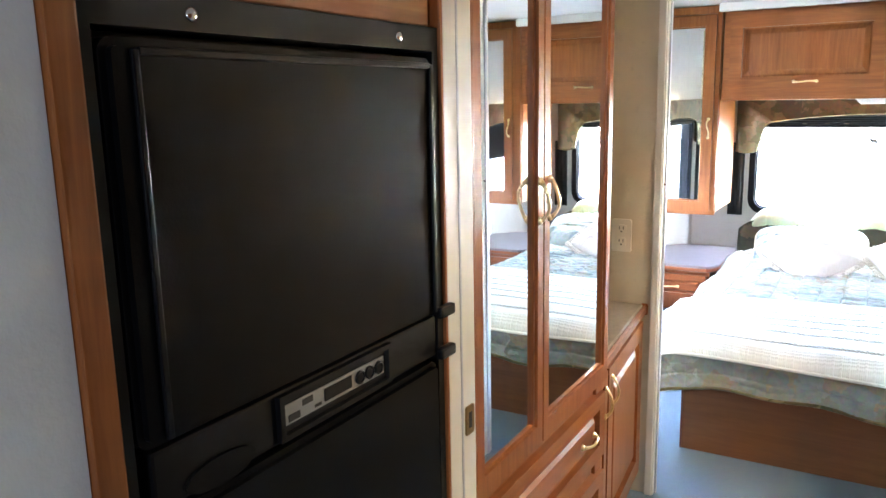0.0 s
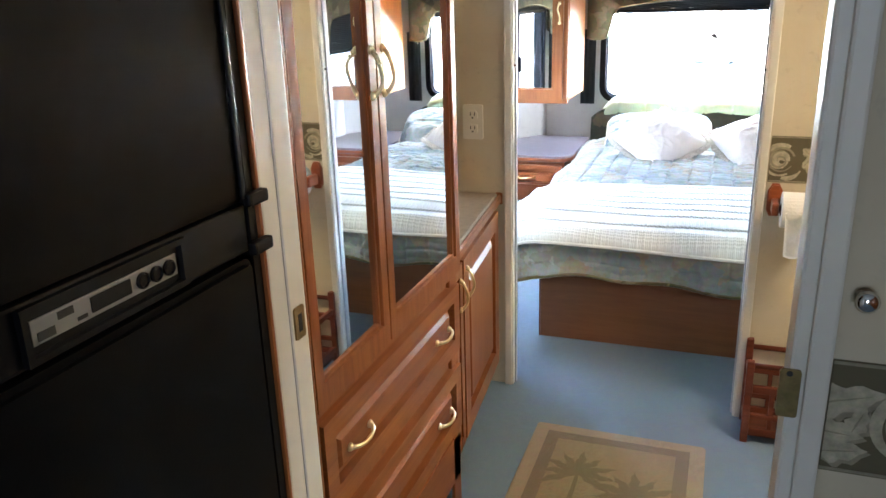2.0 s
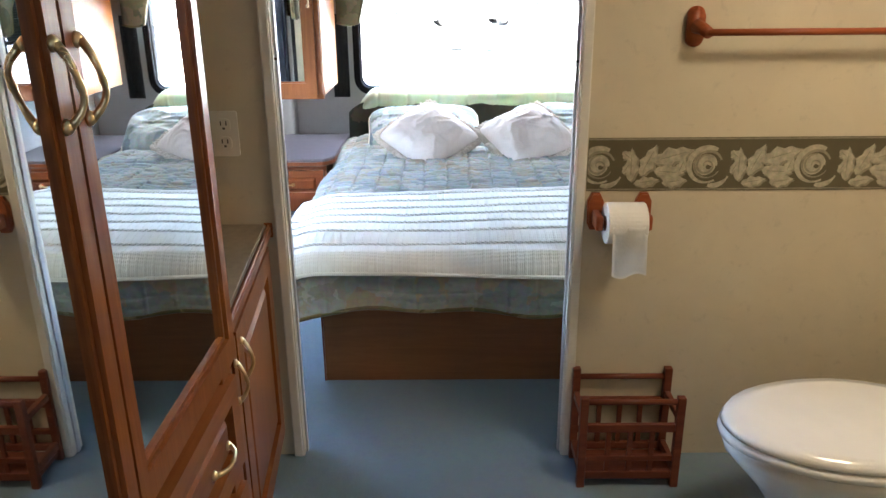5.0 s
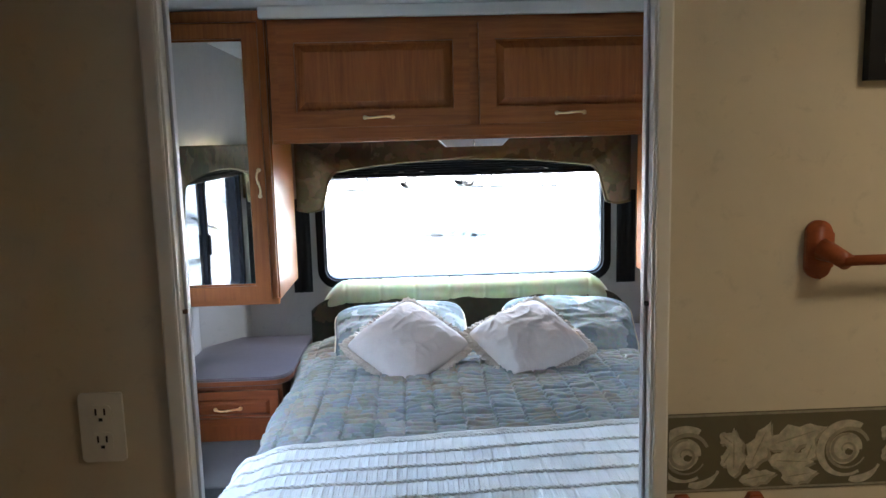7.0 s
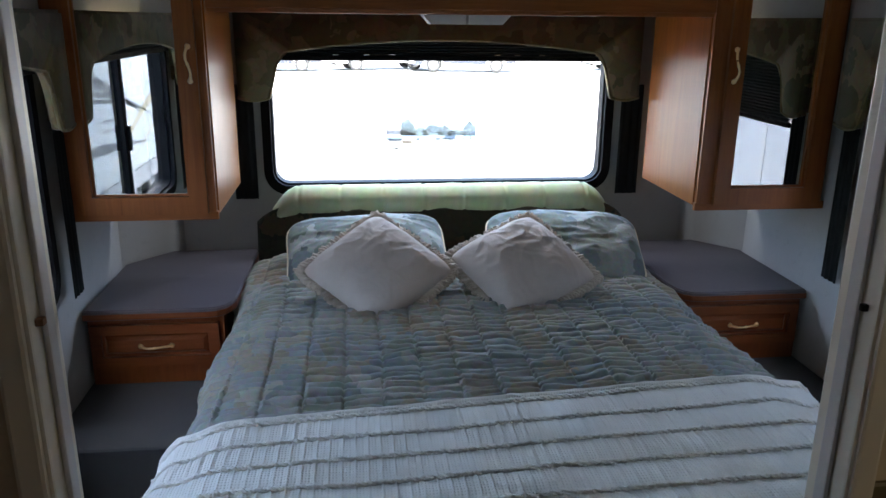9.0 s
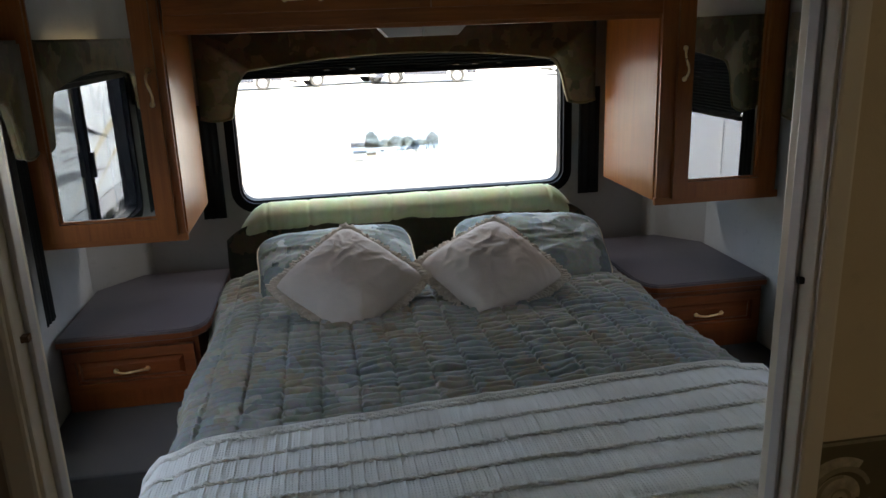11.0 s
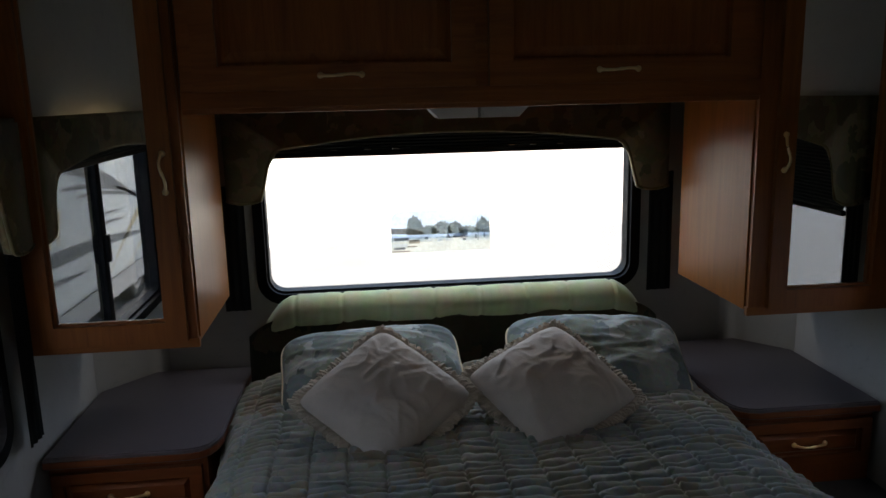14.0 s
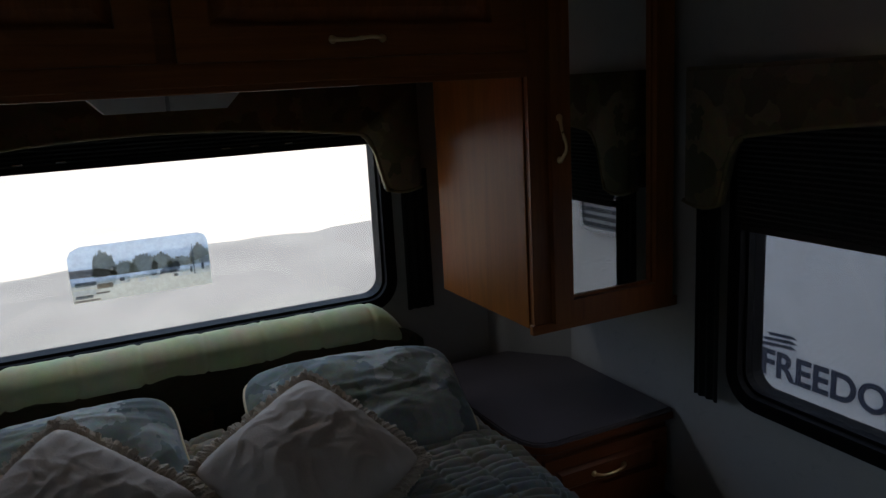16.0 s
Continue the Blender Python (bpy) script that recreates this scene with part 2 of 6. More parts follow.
FRINGE = plain("cream_cotton_fringe", (0.56, 0.49, 0.40), 1.0, vary=0.15, bumps=0.6, fine=200)
PIPING = plain("gold_cream_piping", (0.76, 0.67, 0.46), 0.8)
MATTRESS = plain("white_mattress_ticking", (0.6, 0.6, 0.6), 0.9)
BORDER_BG = plain("olive_border_paper", (0.105, 0.088, 0.045), 0.7, vary=0.15)
BORDER_LF = plain("stone_coloured_scroll_print", (0.40, 0.355, 0.25), 0.7, vary=0.28, scale=60)
BORDER_SH = plain("shaded_scroll_print", (0.26, 0.23, 0.155), 0.7, vary=0.2, scale=60)
RUG_EDGE = carpet_mat("tan_rug_border", (0.36, 0.28, 0.17))
RUG_BAND = carpet_mat("brown_rug_band", (0.20, 0.155, 0.095))
RUG_FIELD = carpet_mat("straw_rug_field", (0.30, 0.23, 0.125))
RUG_PALM = carpet_mat("olive_rug_palm", (0.19, 0.15, 0.075))
LENS = plain("frosted_lamp_lens", (0.62, 0.62, 0.60), 0.25, vary=0.04)
PAVE = plain("grey_asphalt_apron", (0.095, 0.095, 0.095), 0.9, vary=0.18, scale=0.7, bumps=0.5, fine=60)
GRAVEL = plain("pale_gravel", (0.26, 0.25, 0.225), 0.95, vary=0.16, scale=0.3, bumps=0.5, fine=25)
RED = plain("red_car_paint", (0.42, 0.015, 0.02), 0.25, vary=0.05, coat=0.8)
NAVY = plain("black_blue_car_paint", (0.012, 0.016, 0.028), 0.22, vary=0.05, coat=0.8)
SILVERPAINT = plain("silver_car_paint", (0.45, 0.46, 0.48), 0.3, 0.4, vary=0.05, coat=0.5)
TYRE = plain("tyre_rubber", (0.02, 0.02, 0.02), 0.85)
RIM = plain("alloy_rim", (0.60, 0.60, 0.62), 0.3, 0.8, vary=0.05)
CARGLASS = plain("dark_car_glass", (0.03, 0.04, 0.05), 0.05, vary=0.1)
LAMPGLASS = plain("headlight_glass", (0.55, 0.57, 0.60), 0.1, vary=0.1)
GELCOAT = plain("white_gelcoat_siding", (0.70, 0.72, 0.74), 0.3, vary=0.04, coat=0.2)
# white gelcoat greyed, the left trailer's shade put into its colour
GELCOAT_SHADED = plain("shaded_white_gelcoat_siding", (0.44, 0.47, 0.485), 0.3, vary=0.04, coat=0.2)
DECAL = plain("slate_decal", (0.06, 0.072, 0.09), 0.4)
DECAL_TAN = plain("tan_decal", (0.34, 0.28, 0.16), 0.4)
LETTER = plain("navy_lettering", (0.035, 0.045, 0.08), 0.4)
SIDING = plain("aluminium_skirt", (0.35, 0.35, 0.36), 0.5, 0.3)
BARK = plain("tree_bark", (0.10, 0.075, 0.05), 0.95, vary=0.3)
LEAF = plain("dark_conifer_foliage", (0.045, 0.075, 0.04), 0.9, vary=0.35, scale=1.5)
ROOF = plain("brown_shingle_roof", (0.16, 0.12, 0.10), 0.9, vary=0.2)


def lens_sheet(name, color):
    """Clear ribbed plastic that passes the daylight behind it on in its colour."""
    m = bpy.data.materials.new(name)
    m.use_nodes = True
    nt = m.node_tree
    nt.nodes.remove(nt.nodes["Principled BSDF"])
    tl = nt.nodes.new("ShaderNodeBsdfTranslucent")
    n = noise_tex(nt, coords(nt), 90.0, 2.0)
    c = ramp(nt, n.outputs["Fac"], ((0.3, tuple(k * 0.85 for k in color)), (0.7, color)))
    nt.links.new(c, tl.inputs[0])
    tr = nt.nodes.new("ShaderNodeBsdfTransparent")
    nt.links.new(c, tr.inputs[0])
    mx = nt.nodes.new("ShaderNodeMixShader")
    mx.inputs[0].default_value = 0.6
    nt.links.new(tl.outputs[0], mx.inputs[1])
    nt.links.new(tr.outputs[0], mx.inputs[2])
    nt.links.new(mx.outputs[0], nt.nodes["Material Output"].inputs[0])
    return m


STK_SKY = lens_sheet("lens_sheet_sky", (0.82, 0.89, 0.96))
STK_LOT = lens_sheet("lens_sheet_gravel", (0.97, 0.95, 0.86))
STK_TREE = lens_sheet("lens_sheet_trees", (0.60, 0.585, 0.52))
STK_GREY = lens_sheet("lens_sheet_vehicles", (0.50, 0.51, 0.53))
STK_WHITE = lens_sheet("lens_sheet_trailers", (0.93, 0.94, 0.95))
STK_ROOF = lens_sheet("lens_sheet_roof", (0.56, 0.51, 0.46))

# ---- mesh helpers ----
ORIGIN = {}


def thing(name, where, label="", category="", group="", kind=""):
    e = new(name)
    e.location = where
    e.empty_display_size = 0.05
    ORIGIN[e.name] = Vector(where)
    return tagged(e, label, category, group, kind)


def part(name, bm, material, parent=None, label="", smooth=False):
    """Links a bmesh, drawn in world places, as one mesh object under a thing or part."""
    at = ORIGIN.get(parent.name, Vector()) if parent else Vector()
    bmesh.ops.translate(bm, verts=bm.verts, vec=-at)
    bmesh.ops.recalc_face_normals(bm, faces=bm.faces)
    me = bpy.data.meshes.new(name)
    bm.to_mesh(me)
    bm.free()
    me.materials.append(material)
    if smooth:
        for p in me.polygons:
            p.use_smooth = True
    ob = new(name, me)
    if parent:
        ob.parent = parent
        ORIGIN[ob.name] = at
    if label:
        ob["label"] = label
    return ob


def solo(name, bm, material, label, category, kind="", group="", smooth=False):
    return tagged(part(name, bm, material, smooth=smooth), label, category, group, kind)


AX_X = Matrix(((0, 0, 1, 0), (1, 0, 0, 0), (0, 1, 0, 0), (0, 0, 0, 1)))    # u=+y v=z n=+x
AX_NX = Matrix(((0, 0, -1, 0), (1, 0, 0, 0), (0, 1, 0, 0), (0, 0, 0, 1)))  # u=+y v=z n=-x
AX_NY = Matrix(((1, 0, 0, 0), (0, 0, -1, 0), (0, 1, 0, 0), (0, 0, 0, 1)))  # u=+x v=z n=-y
AX_UP = Matrix.Identity(4)


def at_plane(axes, n):
    return axes @ Matrix.Translation((0, 0, n))


def box(bm, x0, x1, y0, y1, z0, z1, bevel=0.0, m=AX_UP, seg=2):
    g = bmesh.ops.create_cube(bm, size=1.0)
    vs = g["verts"]
    for v in vs:
        v.co = m @ Vector((x0 + (v.co.x + 0.5) * (x1 - x0), y0 + (v.co.y + 0.5) * (y1 - y0), z0 + (v.co.z + 0.5) * (z1 - z0)))
    if bevel > 0:
        es = list({e for v in vs for e in v.link_edges})
        bmesh.ops.bevel(bm, geom=es, offset=bevel, segments=seg, affect="EDGES", profile=0.6)
    return bm


def boxed(*a, **k):
    return box(bmesh.new(), *a, **k)


def prism(pts, z0, z1, m=AX_UP, bevel=0.0, bm=None, seg=2):
    """A plate from an outline in u, v, between n = z0 and z1."""
    bm = bm or bmesh.new()
    lo = [bm.verts.new(m @ Vector((u, v, z0))) for u, v in pts]
    hi = [bm.verts.new(m @ Vector((u, v, z1))) for u, v in pts]
    bm.faces.new(lo)
    top = bm.faces.new(hi)
    n = len(pts)
    for i in range(n):
        bm.faces.new((lo[i], lo[(i + 1) % n], hi[(i + 1) % n], hi[i]))
    if bevel > 0:
        bmesh.ops.bevel(bm, geom=list(top.edges), offset=bevel, segments=seg, affect="EDGES")
    return bm


def rrect(u0, u1, v0, v1, r, n=6):
    pts = []
    for cx, cy, a0 in ((u1 - r, v1 - r, 0), (u0 + r, v1 - r, 90), (u0 + r, v0 + r, 180), (u1 - r, v0 + r, 270)):
        for i in range(n + 1):
            a = radians(a0 + 90 * i / n)
            pts.append((cx + r * math.cos(a), cy + r * math.sin(a)))
    return pts


def ring_plate(outer, inner, z0, z1, m, bm=None):
    """A frame between two outlines with as many points."""
    bm = bm or bmesh.new()
    n = len(outer)
    L = [[bm.verts.new(m @ Vector((u, v, z))) for u, v in ps] for ps in (outer, inner) for z in (z0, z1)]
    o0, o1, i0, i1 = L
    for k in range(n):
        j = (k + 1) % n
        for a, b in ((o0, o1), (o1, i1), (i1, i0), (i0, o0)):
            bm.faces.new((a[k], a[j], b[j], b[k]))
    return bm


def tube(pts, r, bm=None, sides=8, taper=None):
    """A round rod along a row of points."""
    bm = bm or bmesh.new()
    pts = [Vector(p) for p in pts]
    rings = []
    for i, p in enumerate(pts):
        d = (pts[min(i + 1, len(pts) - 1)] - pts[max(i - 1, 0)]).normalized()
        a = d.orthogonal().normalized()
        if rings:
            a = (prev - d * prev.dot(d)).normalized()
        prev = a
        b = d.cross(a)
        rr = r if taper is None else r * taper[i]
        rings.append([bm.verts.new(p + rr * (math.cos(t) * a + math.sin(t) * b)) for t in (2 * math.pi * k / sides for k in range(sides))])
    for q, s in zip(rings, rings[1:]):
        for k in range(sides):
            bm.faces.new((q[k], q[(k + 1) % sides], s[(k + 1) % sides], s[k]))
    bm.faces.new(rings[0])
    bm.faces.new(rings[-1])
    return bm


def lathe(profile, centre, axis="z", sides=24, bm=None):
    """A turned body: (radius, height) rows round an axis through centre."""
    bm = bm or bmesh.new()
    c = Vector(centre)
    rings = []
    for r, h in profile:
        ring = []
        for k in range(sides):
            a = 2 * math.pi * k / sides
            p = (r * math.cos(a), r * math.sin(a), h)
            if axis == "x":
                p = (p[2], p[0], p[1])
            elif axis == "y":
                p = (p[0], p[2], p[1])
            ring.append(bm.verts.new(c + Vector(p)))
        rings.append(ring)
    for q, s in zip(rings, rings[1:]):
        for k in range(sides):
            bm.faces.new((q[k], q[(k + 1) % sides], s[(k + 1) % sides], s[k]))
    bm.faces.new(rings[0])
    bm.faces.new(rings[-1])
    return bm


def sheet(fn, nu, nv, bm=None, close=False):
    """A surface from fn(u, v), both 0 to 1."""
    bm = bm or bmesh.new()
    g = [[bm.verts.new(fn(i / nu, j / nv)) for j in range(nv + 1)] for i in range(nu + 1)]
    for i in range(nu):
        for j in range(nv):
            bm.faces.new((g[i][j], g[i + 1][j], g[i + 1][j + 1], g[i][j + 1]))
    return bm


def pull(parent, m, length=0.085, upright=False, material=BRASS):
    """A small bowed brass pull with two flared feet; m: its middle, u along, n outwards."""
    rot = m @ (Matrix.Rotation(radians(90), 4, "Z") if upright else Matrix.Identity(4))
    h = length / 2
    pts = []
    tp = []
    for i in range(13):
        s = -1 + 2 * i / 12
        pts.append(rot @ Vector((s * h, (0.006 if upright else 0.0018) * math.sin(s * 3.1), 0.004 + 0.018 * (1 - abs(s) ** 2.6))))
        tp.append(1.0 + 0.5 * abs(s) ** 3 + (0.35 if abs(s) < 0.15 else 0))
    bm = tube(pts, 0.0036, sides=8, taper=tp)
    for s in (-1, 1):
        c = rot @ Vector((s * h, 0, 0))
        q = rot @ Vector((s * h, 0, 0.008))
        tube([c, c.lerp(q, 0.5), q], 0.0088, bm, 10, [1.0, 0.9, 0.45])
    return part("handle", bm, material, parent, "polished brass pull", True)


def panel_door(name, parent, m, u0, u1, v0, v1, t=0.02, stile=0.055, mats=None, glass=None, label="", rail=None, grain=None):
    """A framed door: rails and stiles round a raised panel or a mirror. m: u along, v up, n outwards from the carcase."""
    vert, hor = mats or (OAK_V, OAK_X)
    out = [(u0, v0), (u1, v0), (u1, v1), (u0, v1)]
    rail = rail or stile
    inn = [(u0 + stile, v0 + rail), (u1 - stile, v0 + rail), (u1 - stile, v1 - rail), (u0 + stile, v1 - rail)]
    bm = ring_plate(out, inn, 0, t, m)
    front = [e for e in bm.edges if sum((m.inverted() @ v.co).z > t - 1e-5 for v in e.verts) == 2 and len(e.link_faces) == 2 and abs(e.calc_face_angle(0)) > 0.5]
    bmesh.ops.bevel(bm, geom=front, offset=0.005, segments=3, affect="EDGES")
    d = part(name, bm, vert if (v1 - v0) > (u1 - u0) else hor, parent, label)
    a, b, c, e = u0 + stile, u1 - stile, v0 + rail, v1 - rail
    if glass:
        part("mirror", boxed(a - 0.002, b + 0.002, c - 0.002, e + 0.002, 0.003, 0.010, 0, m), glass, d, "plain silvered mirror glass")
        bm = ring_plate([(a, c), (b, c), (b, e), (a, e)], [(a + 0.007, c + 0.007), (b - 0.007, c + 0.007), (b - 0.007, e - 0.007), (a + 0.007, e - 0.007)], 0.010, 0.015, m)
        part("bead", bm, vert, d)
    else:
        g = min(0.035, (b - a) * 0.2, (e - c) * 0.25)
        bm = bmesh.new()
        out = [(a - 0.001, c - 0.001), (b + 0.001, c - 0.001), (b + 0.001, e + 0.001), (a - 0.001, e + 0.001)]
        mid = [(a + 0.008, c + 0.008), (b - 0.008, c + 0.008), (b - 0.008, e - 0.008), (a + 0.008, e - 0.008)]
        inn = [(a + g, c + g), (b - g, c + g), (b - g, e - g), (a + g, e - g)]
        rows = [[bm.verts.new(m @ Vector((u, v, n))) for u, v in ps] for ps, n in ((out, 0.001), (out, 0.004), (mid, 0.002), (inn, 0.017))]
        for q, s in zip(rows, rows[1:]):
            for k in range(4):
                bm.faces.new((q[k], q[(k + 1) % 4], s[(k + 1) % 4], s[k]))
        bm.faces.new(rows[-1])
        bm.faces.new(rows[0])
        part("raised_panel", bm, grain or (vert if (e - c) > (b - a) else hor), d)
    return d

# ---- the shell of the coach ----
WX, YR, YF, HC, GZ = 1.25, 2.50, -4.25, 1.92, -1.30
TW = 0.05


def wall_with_hole(name, m, u0, u1, v0, v1, hole, t, material, label):
    """A wall plate with one rounded opening through it."""
    a, b, c, d, r = hole
    n = 6
    inner = rrect(a, b, c, d, r, n)
    outer = []
    for i, (u, v) in enumerate(inner):
        q = i // (n + 1)
        k = i % (n + 1)
        cu, cv = ((u1, v1), (u0, v1), (u0, v0), (u1, v0))[q]
        if k == 0:
            outer.append((cu, v) if q in (0, 2) else (u, cv))
        elif k == n:
            outer.append((u, cv) if q in (0, 2) else (cu, v))
        else:
            outer.append((cu, cv) if k == n // 2 else None)
    for i, p in enumerate(outer):
        if p is None:
            q, k = i // (n + 1), i % (n + 1)
            base = q * (n + 1)
            s, e = (outer[base], outer[base + n // 2]) if k < n // 2 else (outer[base + n // 2], outer[base + n])
            f = k / (n // 2) if k < n // 2 else (k - n // 2) / (n - n // 2)
            outer[i] = (s[0] + (e[0] - s[0]) * f, s[1] + (e[1] - s[1]) * f)
    bm = ring_plate(outer, inner, -t, 0, m)
    return solo(name, bm, material, label, "wall", "structure")


solo("floor", boxed(-WX - 0.05, WX + 0.05, YF - 0.05, YR + 0.05, -0.06, 0), CARPET, "blue-grey cut-pile carpet over the whole floor", "floor", "structure")
# ceiling with a square opening added over the bath for its fill lamp
bm = bmesh.new()
for q in ((-WX - 0.05, WX + 0.05, YF - 0.05, -0.96), (-WX - 0.05, WX + 0.05, -0.60, YR + 0.05), (-WX - 0.05, 0.68, -0.96, -0.60), (1.04, WX + 0.05, -0.96, -0.60)):
    box(bm, *q, HC, HC + 0.10)
solo("ceiling", bm, CEIL, "smooth white vinyl ceiling panels", "ceiling", "structure")
# lid over the added opening, out of view
solo("bath_opening_lid", boxed(0.66, 1.06, -0.98, -0.58, HC + 0.11, HC + 0.13), PLATE, "unseen pale plastic lid over the added bath opening", "roof vent", "structure")

LEFT = at_plane(AX_X, -WX)
RIGHT = at_plane(AX_NX, -WX)
REAR = at_plane(AX_NY, -YR)
wall_with_hole("wall_left_bedroom", LEFT, 0.04, YR, 0, HC, (0.36, 1.62, 0.60, 1.30, 0.07), TW, PAPER_PALE, "pale vinyl-papered side wall with a sliding window")
wall_with_hole("wall_right_bedroom", RIGHT, 0.04, YR, 0, HC, (0.30, 1.56, 0.60, 1.30, 0.07), TW, PAPER_PALE, "pale vinyl-papered side wall with a sliding window")
wall_with_hole("wall_rear", REAR, -WX - 0.05, WX + 0.05, 0, HC, (-0.70, 0.70, 0.725, 1.30, 0.075), TW, PAPER_PALE, "pale rear wall with a wide fixed window")
solo("wall_left_front", boxed(-WX - TW, -WX, YF, 0.04, 0, HC), PAPER, "cream vinyl-papered side wall", "wall", "structure")
solo("wall_right_front", boxed(WX, WX + TW, -1.49, 0.04, 0, HC), PAPER, "cream vinyl-papered side wall", "wall", "structure")
# out of view; dark oak chosen so the fridge reflects less light
solo("wall_right_kitchen", boxed(WX, WX + TW, YF, -1.491, 0, HC), OAK_Y, "unseen kitchen side wall, in oak to darken the fridge's reflections", "wall", "structure")
# unseen front wall; its opening is added to let some daylight in
wall_with_hole("wall_front", at_plane(AX_NY, -(YF)) @ Matrix.Diagonal((1, 1, -1, 1)), -WX - 0.05, WX + 0.05, 0, HC, (-0.15, 0.55, 0.98, 1.36, 0.06), TW, PAPER, "cream wall closing the kitchen with an added, unseen window opening")
# dark pane added out of view to weaken the sun patch
solo("kitchen_sun_dimmer", boxed(-0.17, 0.57, YF - 0.032, YF - 0.026, 0.96, 1.38), glass_mat("sun_dimming_glass", (0.09, 0.12, 0.15)), "unseen dark pane added to dim the sun in the kitchen", "window", "structure")
# the chamfered rear corners
for s, n in ((-1, "left"), (1, "right")):
    bm = prism([(s * 1.249, 2.27), (s * 1.06, 2.499), (s * 1.249, 2.499)], 0.0, HC - 0.002)
    solo("wall_corner_" + n, bm, PAPER_PALE, "pale angled corner of the rear wall", "wall", "structure")

# partition between bath and bedroom, divider between kitchen and bath
DL, DR = -0.62, 0.137
solo("wall_partition_left", boxed(-WX, DL - 0.012, 0.0, 0.04, 0, HC), PAPER, "cream vinyl-papered partition beside the bedroom doorway", "wall", "structure")
solo("wall_partition_right", boxed(DR + 0.012, WX, 0.0, 0.04, 0, HC), PAPER, "cream vinyl-papered partition with a scroll border", "wall", "structure")
solo("wall_partition_head", boxed(DL - 0.012, DR + 0.012, 0.0, 0.04, 1.86, HC), PAPER, "cream strip of partition over the doorway", "wall", "structure")
solo("wall_divider_right", boxed(0.155, WX, -1.535, -1.49, 0, HC), PAPER, "cream vinyl-papered wall between kitchen and bath", "wall", "structure")
solo("wall_divider_left", boxed(-WX, -0.575, -1.585, -1.462, 0, HC), PAPER, "cream pocket wall of the sliding door", "wall", "structure")
solo("wall_kitchen_side", boxed(-WX, -0.566, -3.4, -2.2265, 0, HC), CEIL, "pale end panel beside the fridge", "wall", "structure")

# bedroom doorway trim
dw = thing("door_1", (-0.24, 0.02, 0), "cream doorway trim with grey edge strip and latch marks", "doorway", kind="structure")
for x0, x1, nm in ((DL - 0.014, DL, "left_jamb"), (DR, DR + 0.014, "right_jamb")):
    part("jamb", boxed(x0, x1, -0.010, 0.052, 0, 1.875, 0.003), JAMB, dw)
for s, x in ((-1, DL), (1, DR)):
    part("casing", boxed(min(x + s * 0.004, x + s * 0.030), max(x + s * 0.004, x + s * 0.030), -0.014, -0.0005, 0, 1.885, 0.004), JAMB, dw)
    part("casing", boxed(min(x + s * 0.004, x + s * 0.030), max(x + s * 0.004, x + s * 0.030), 0.0405, 0.054, 0, 1.885, 0.004), JAMB, dw)
    part("edge_strip", boxed(min(x - s * 0.0005, x - s * 0.006), max(x - s * 0.0005, x - s * 0.006), 0.012, 0.030, 0, 1.87, 0.002), JAMB_GREY, dw, "grey plastic edge strip")
part("hinge_mark", boxed(DL + 0.0005, DL + 0.007, 0.001, 0.009, 1.147, 1.153), CARD, dw)
part("latch_hole", boxed(DR - 0.007, DR - 0.0005, 0.002, 0.008, 1.134, 1.141, 0.001), SLOT, dw)

# sliding door opening between kitchen and bath
pd = thing("door_2", (-0.2, -1.52, 0), "cream sliding-door jambs with brass latch plates", "doorway", kind="structure")
part("jamb", boxed(-0.5745, -0.560, -1.583, -1.487, 0, HC - 0.002, 0.006), JAMB, pd)
part("groove", boxed(-0.5605, -0.5585, -1.541, -1.536, 0, HC - 0.01), JAMB_GREY, pd)
part("wood_edge", boxed(-0.590, -0.556, -1.5935, -1.5845, 0, HC - 0.002, 0.004), OAK_V, pd, "narrow oak edge strip")
part("wood_edge", boxed(-0.585, -0.563, -1.4845, -1.478, 0, HC - 0.002, 0.002), OAK_V, pd, "narrow oak edge strip")
st = part("strike_plate", prism(rrect(-1.529, -1.501, 0.872, 0.925, 0.004), 0, 0.003, at_plane(AX_X, -0.5598)), DARK_BRASS, pd, "brass latch strike plate")
part("slot", boxed(-1.520, -1.510, 0.884, 0.913, 0.0, 0.0036, 0, at_plane(AX_X, -0.5598)), SLOT, st)
part("jamb", boxed(0.128, 0.1545, -1.545, -1.482, 0, HC - 0.002, 0.005), JAMB, pd)
part("casing", boxed(0.146, 0.172, -1.556, -1.5455, 0, HC - 0.002, 0.004), JAMB, pd)
st = part("latch_plate", prism(rrect(0.118, 0.142, 0.872, 0.935, 0.004), 0, 0.004, at_plane(AX_NY, 1.5452)), DARK_BRASS, pd, "brass edge latch plate")
part("screw", lathe([(0.004, 0), (0.003, -0.002)], (0.129, -1.549, 0.93), "y", 8), SLOT, st)


# ---- wallpaper border with scrolls and leaves ----


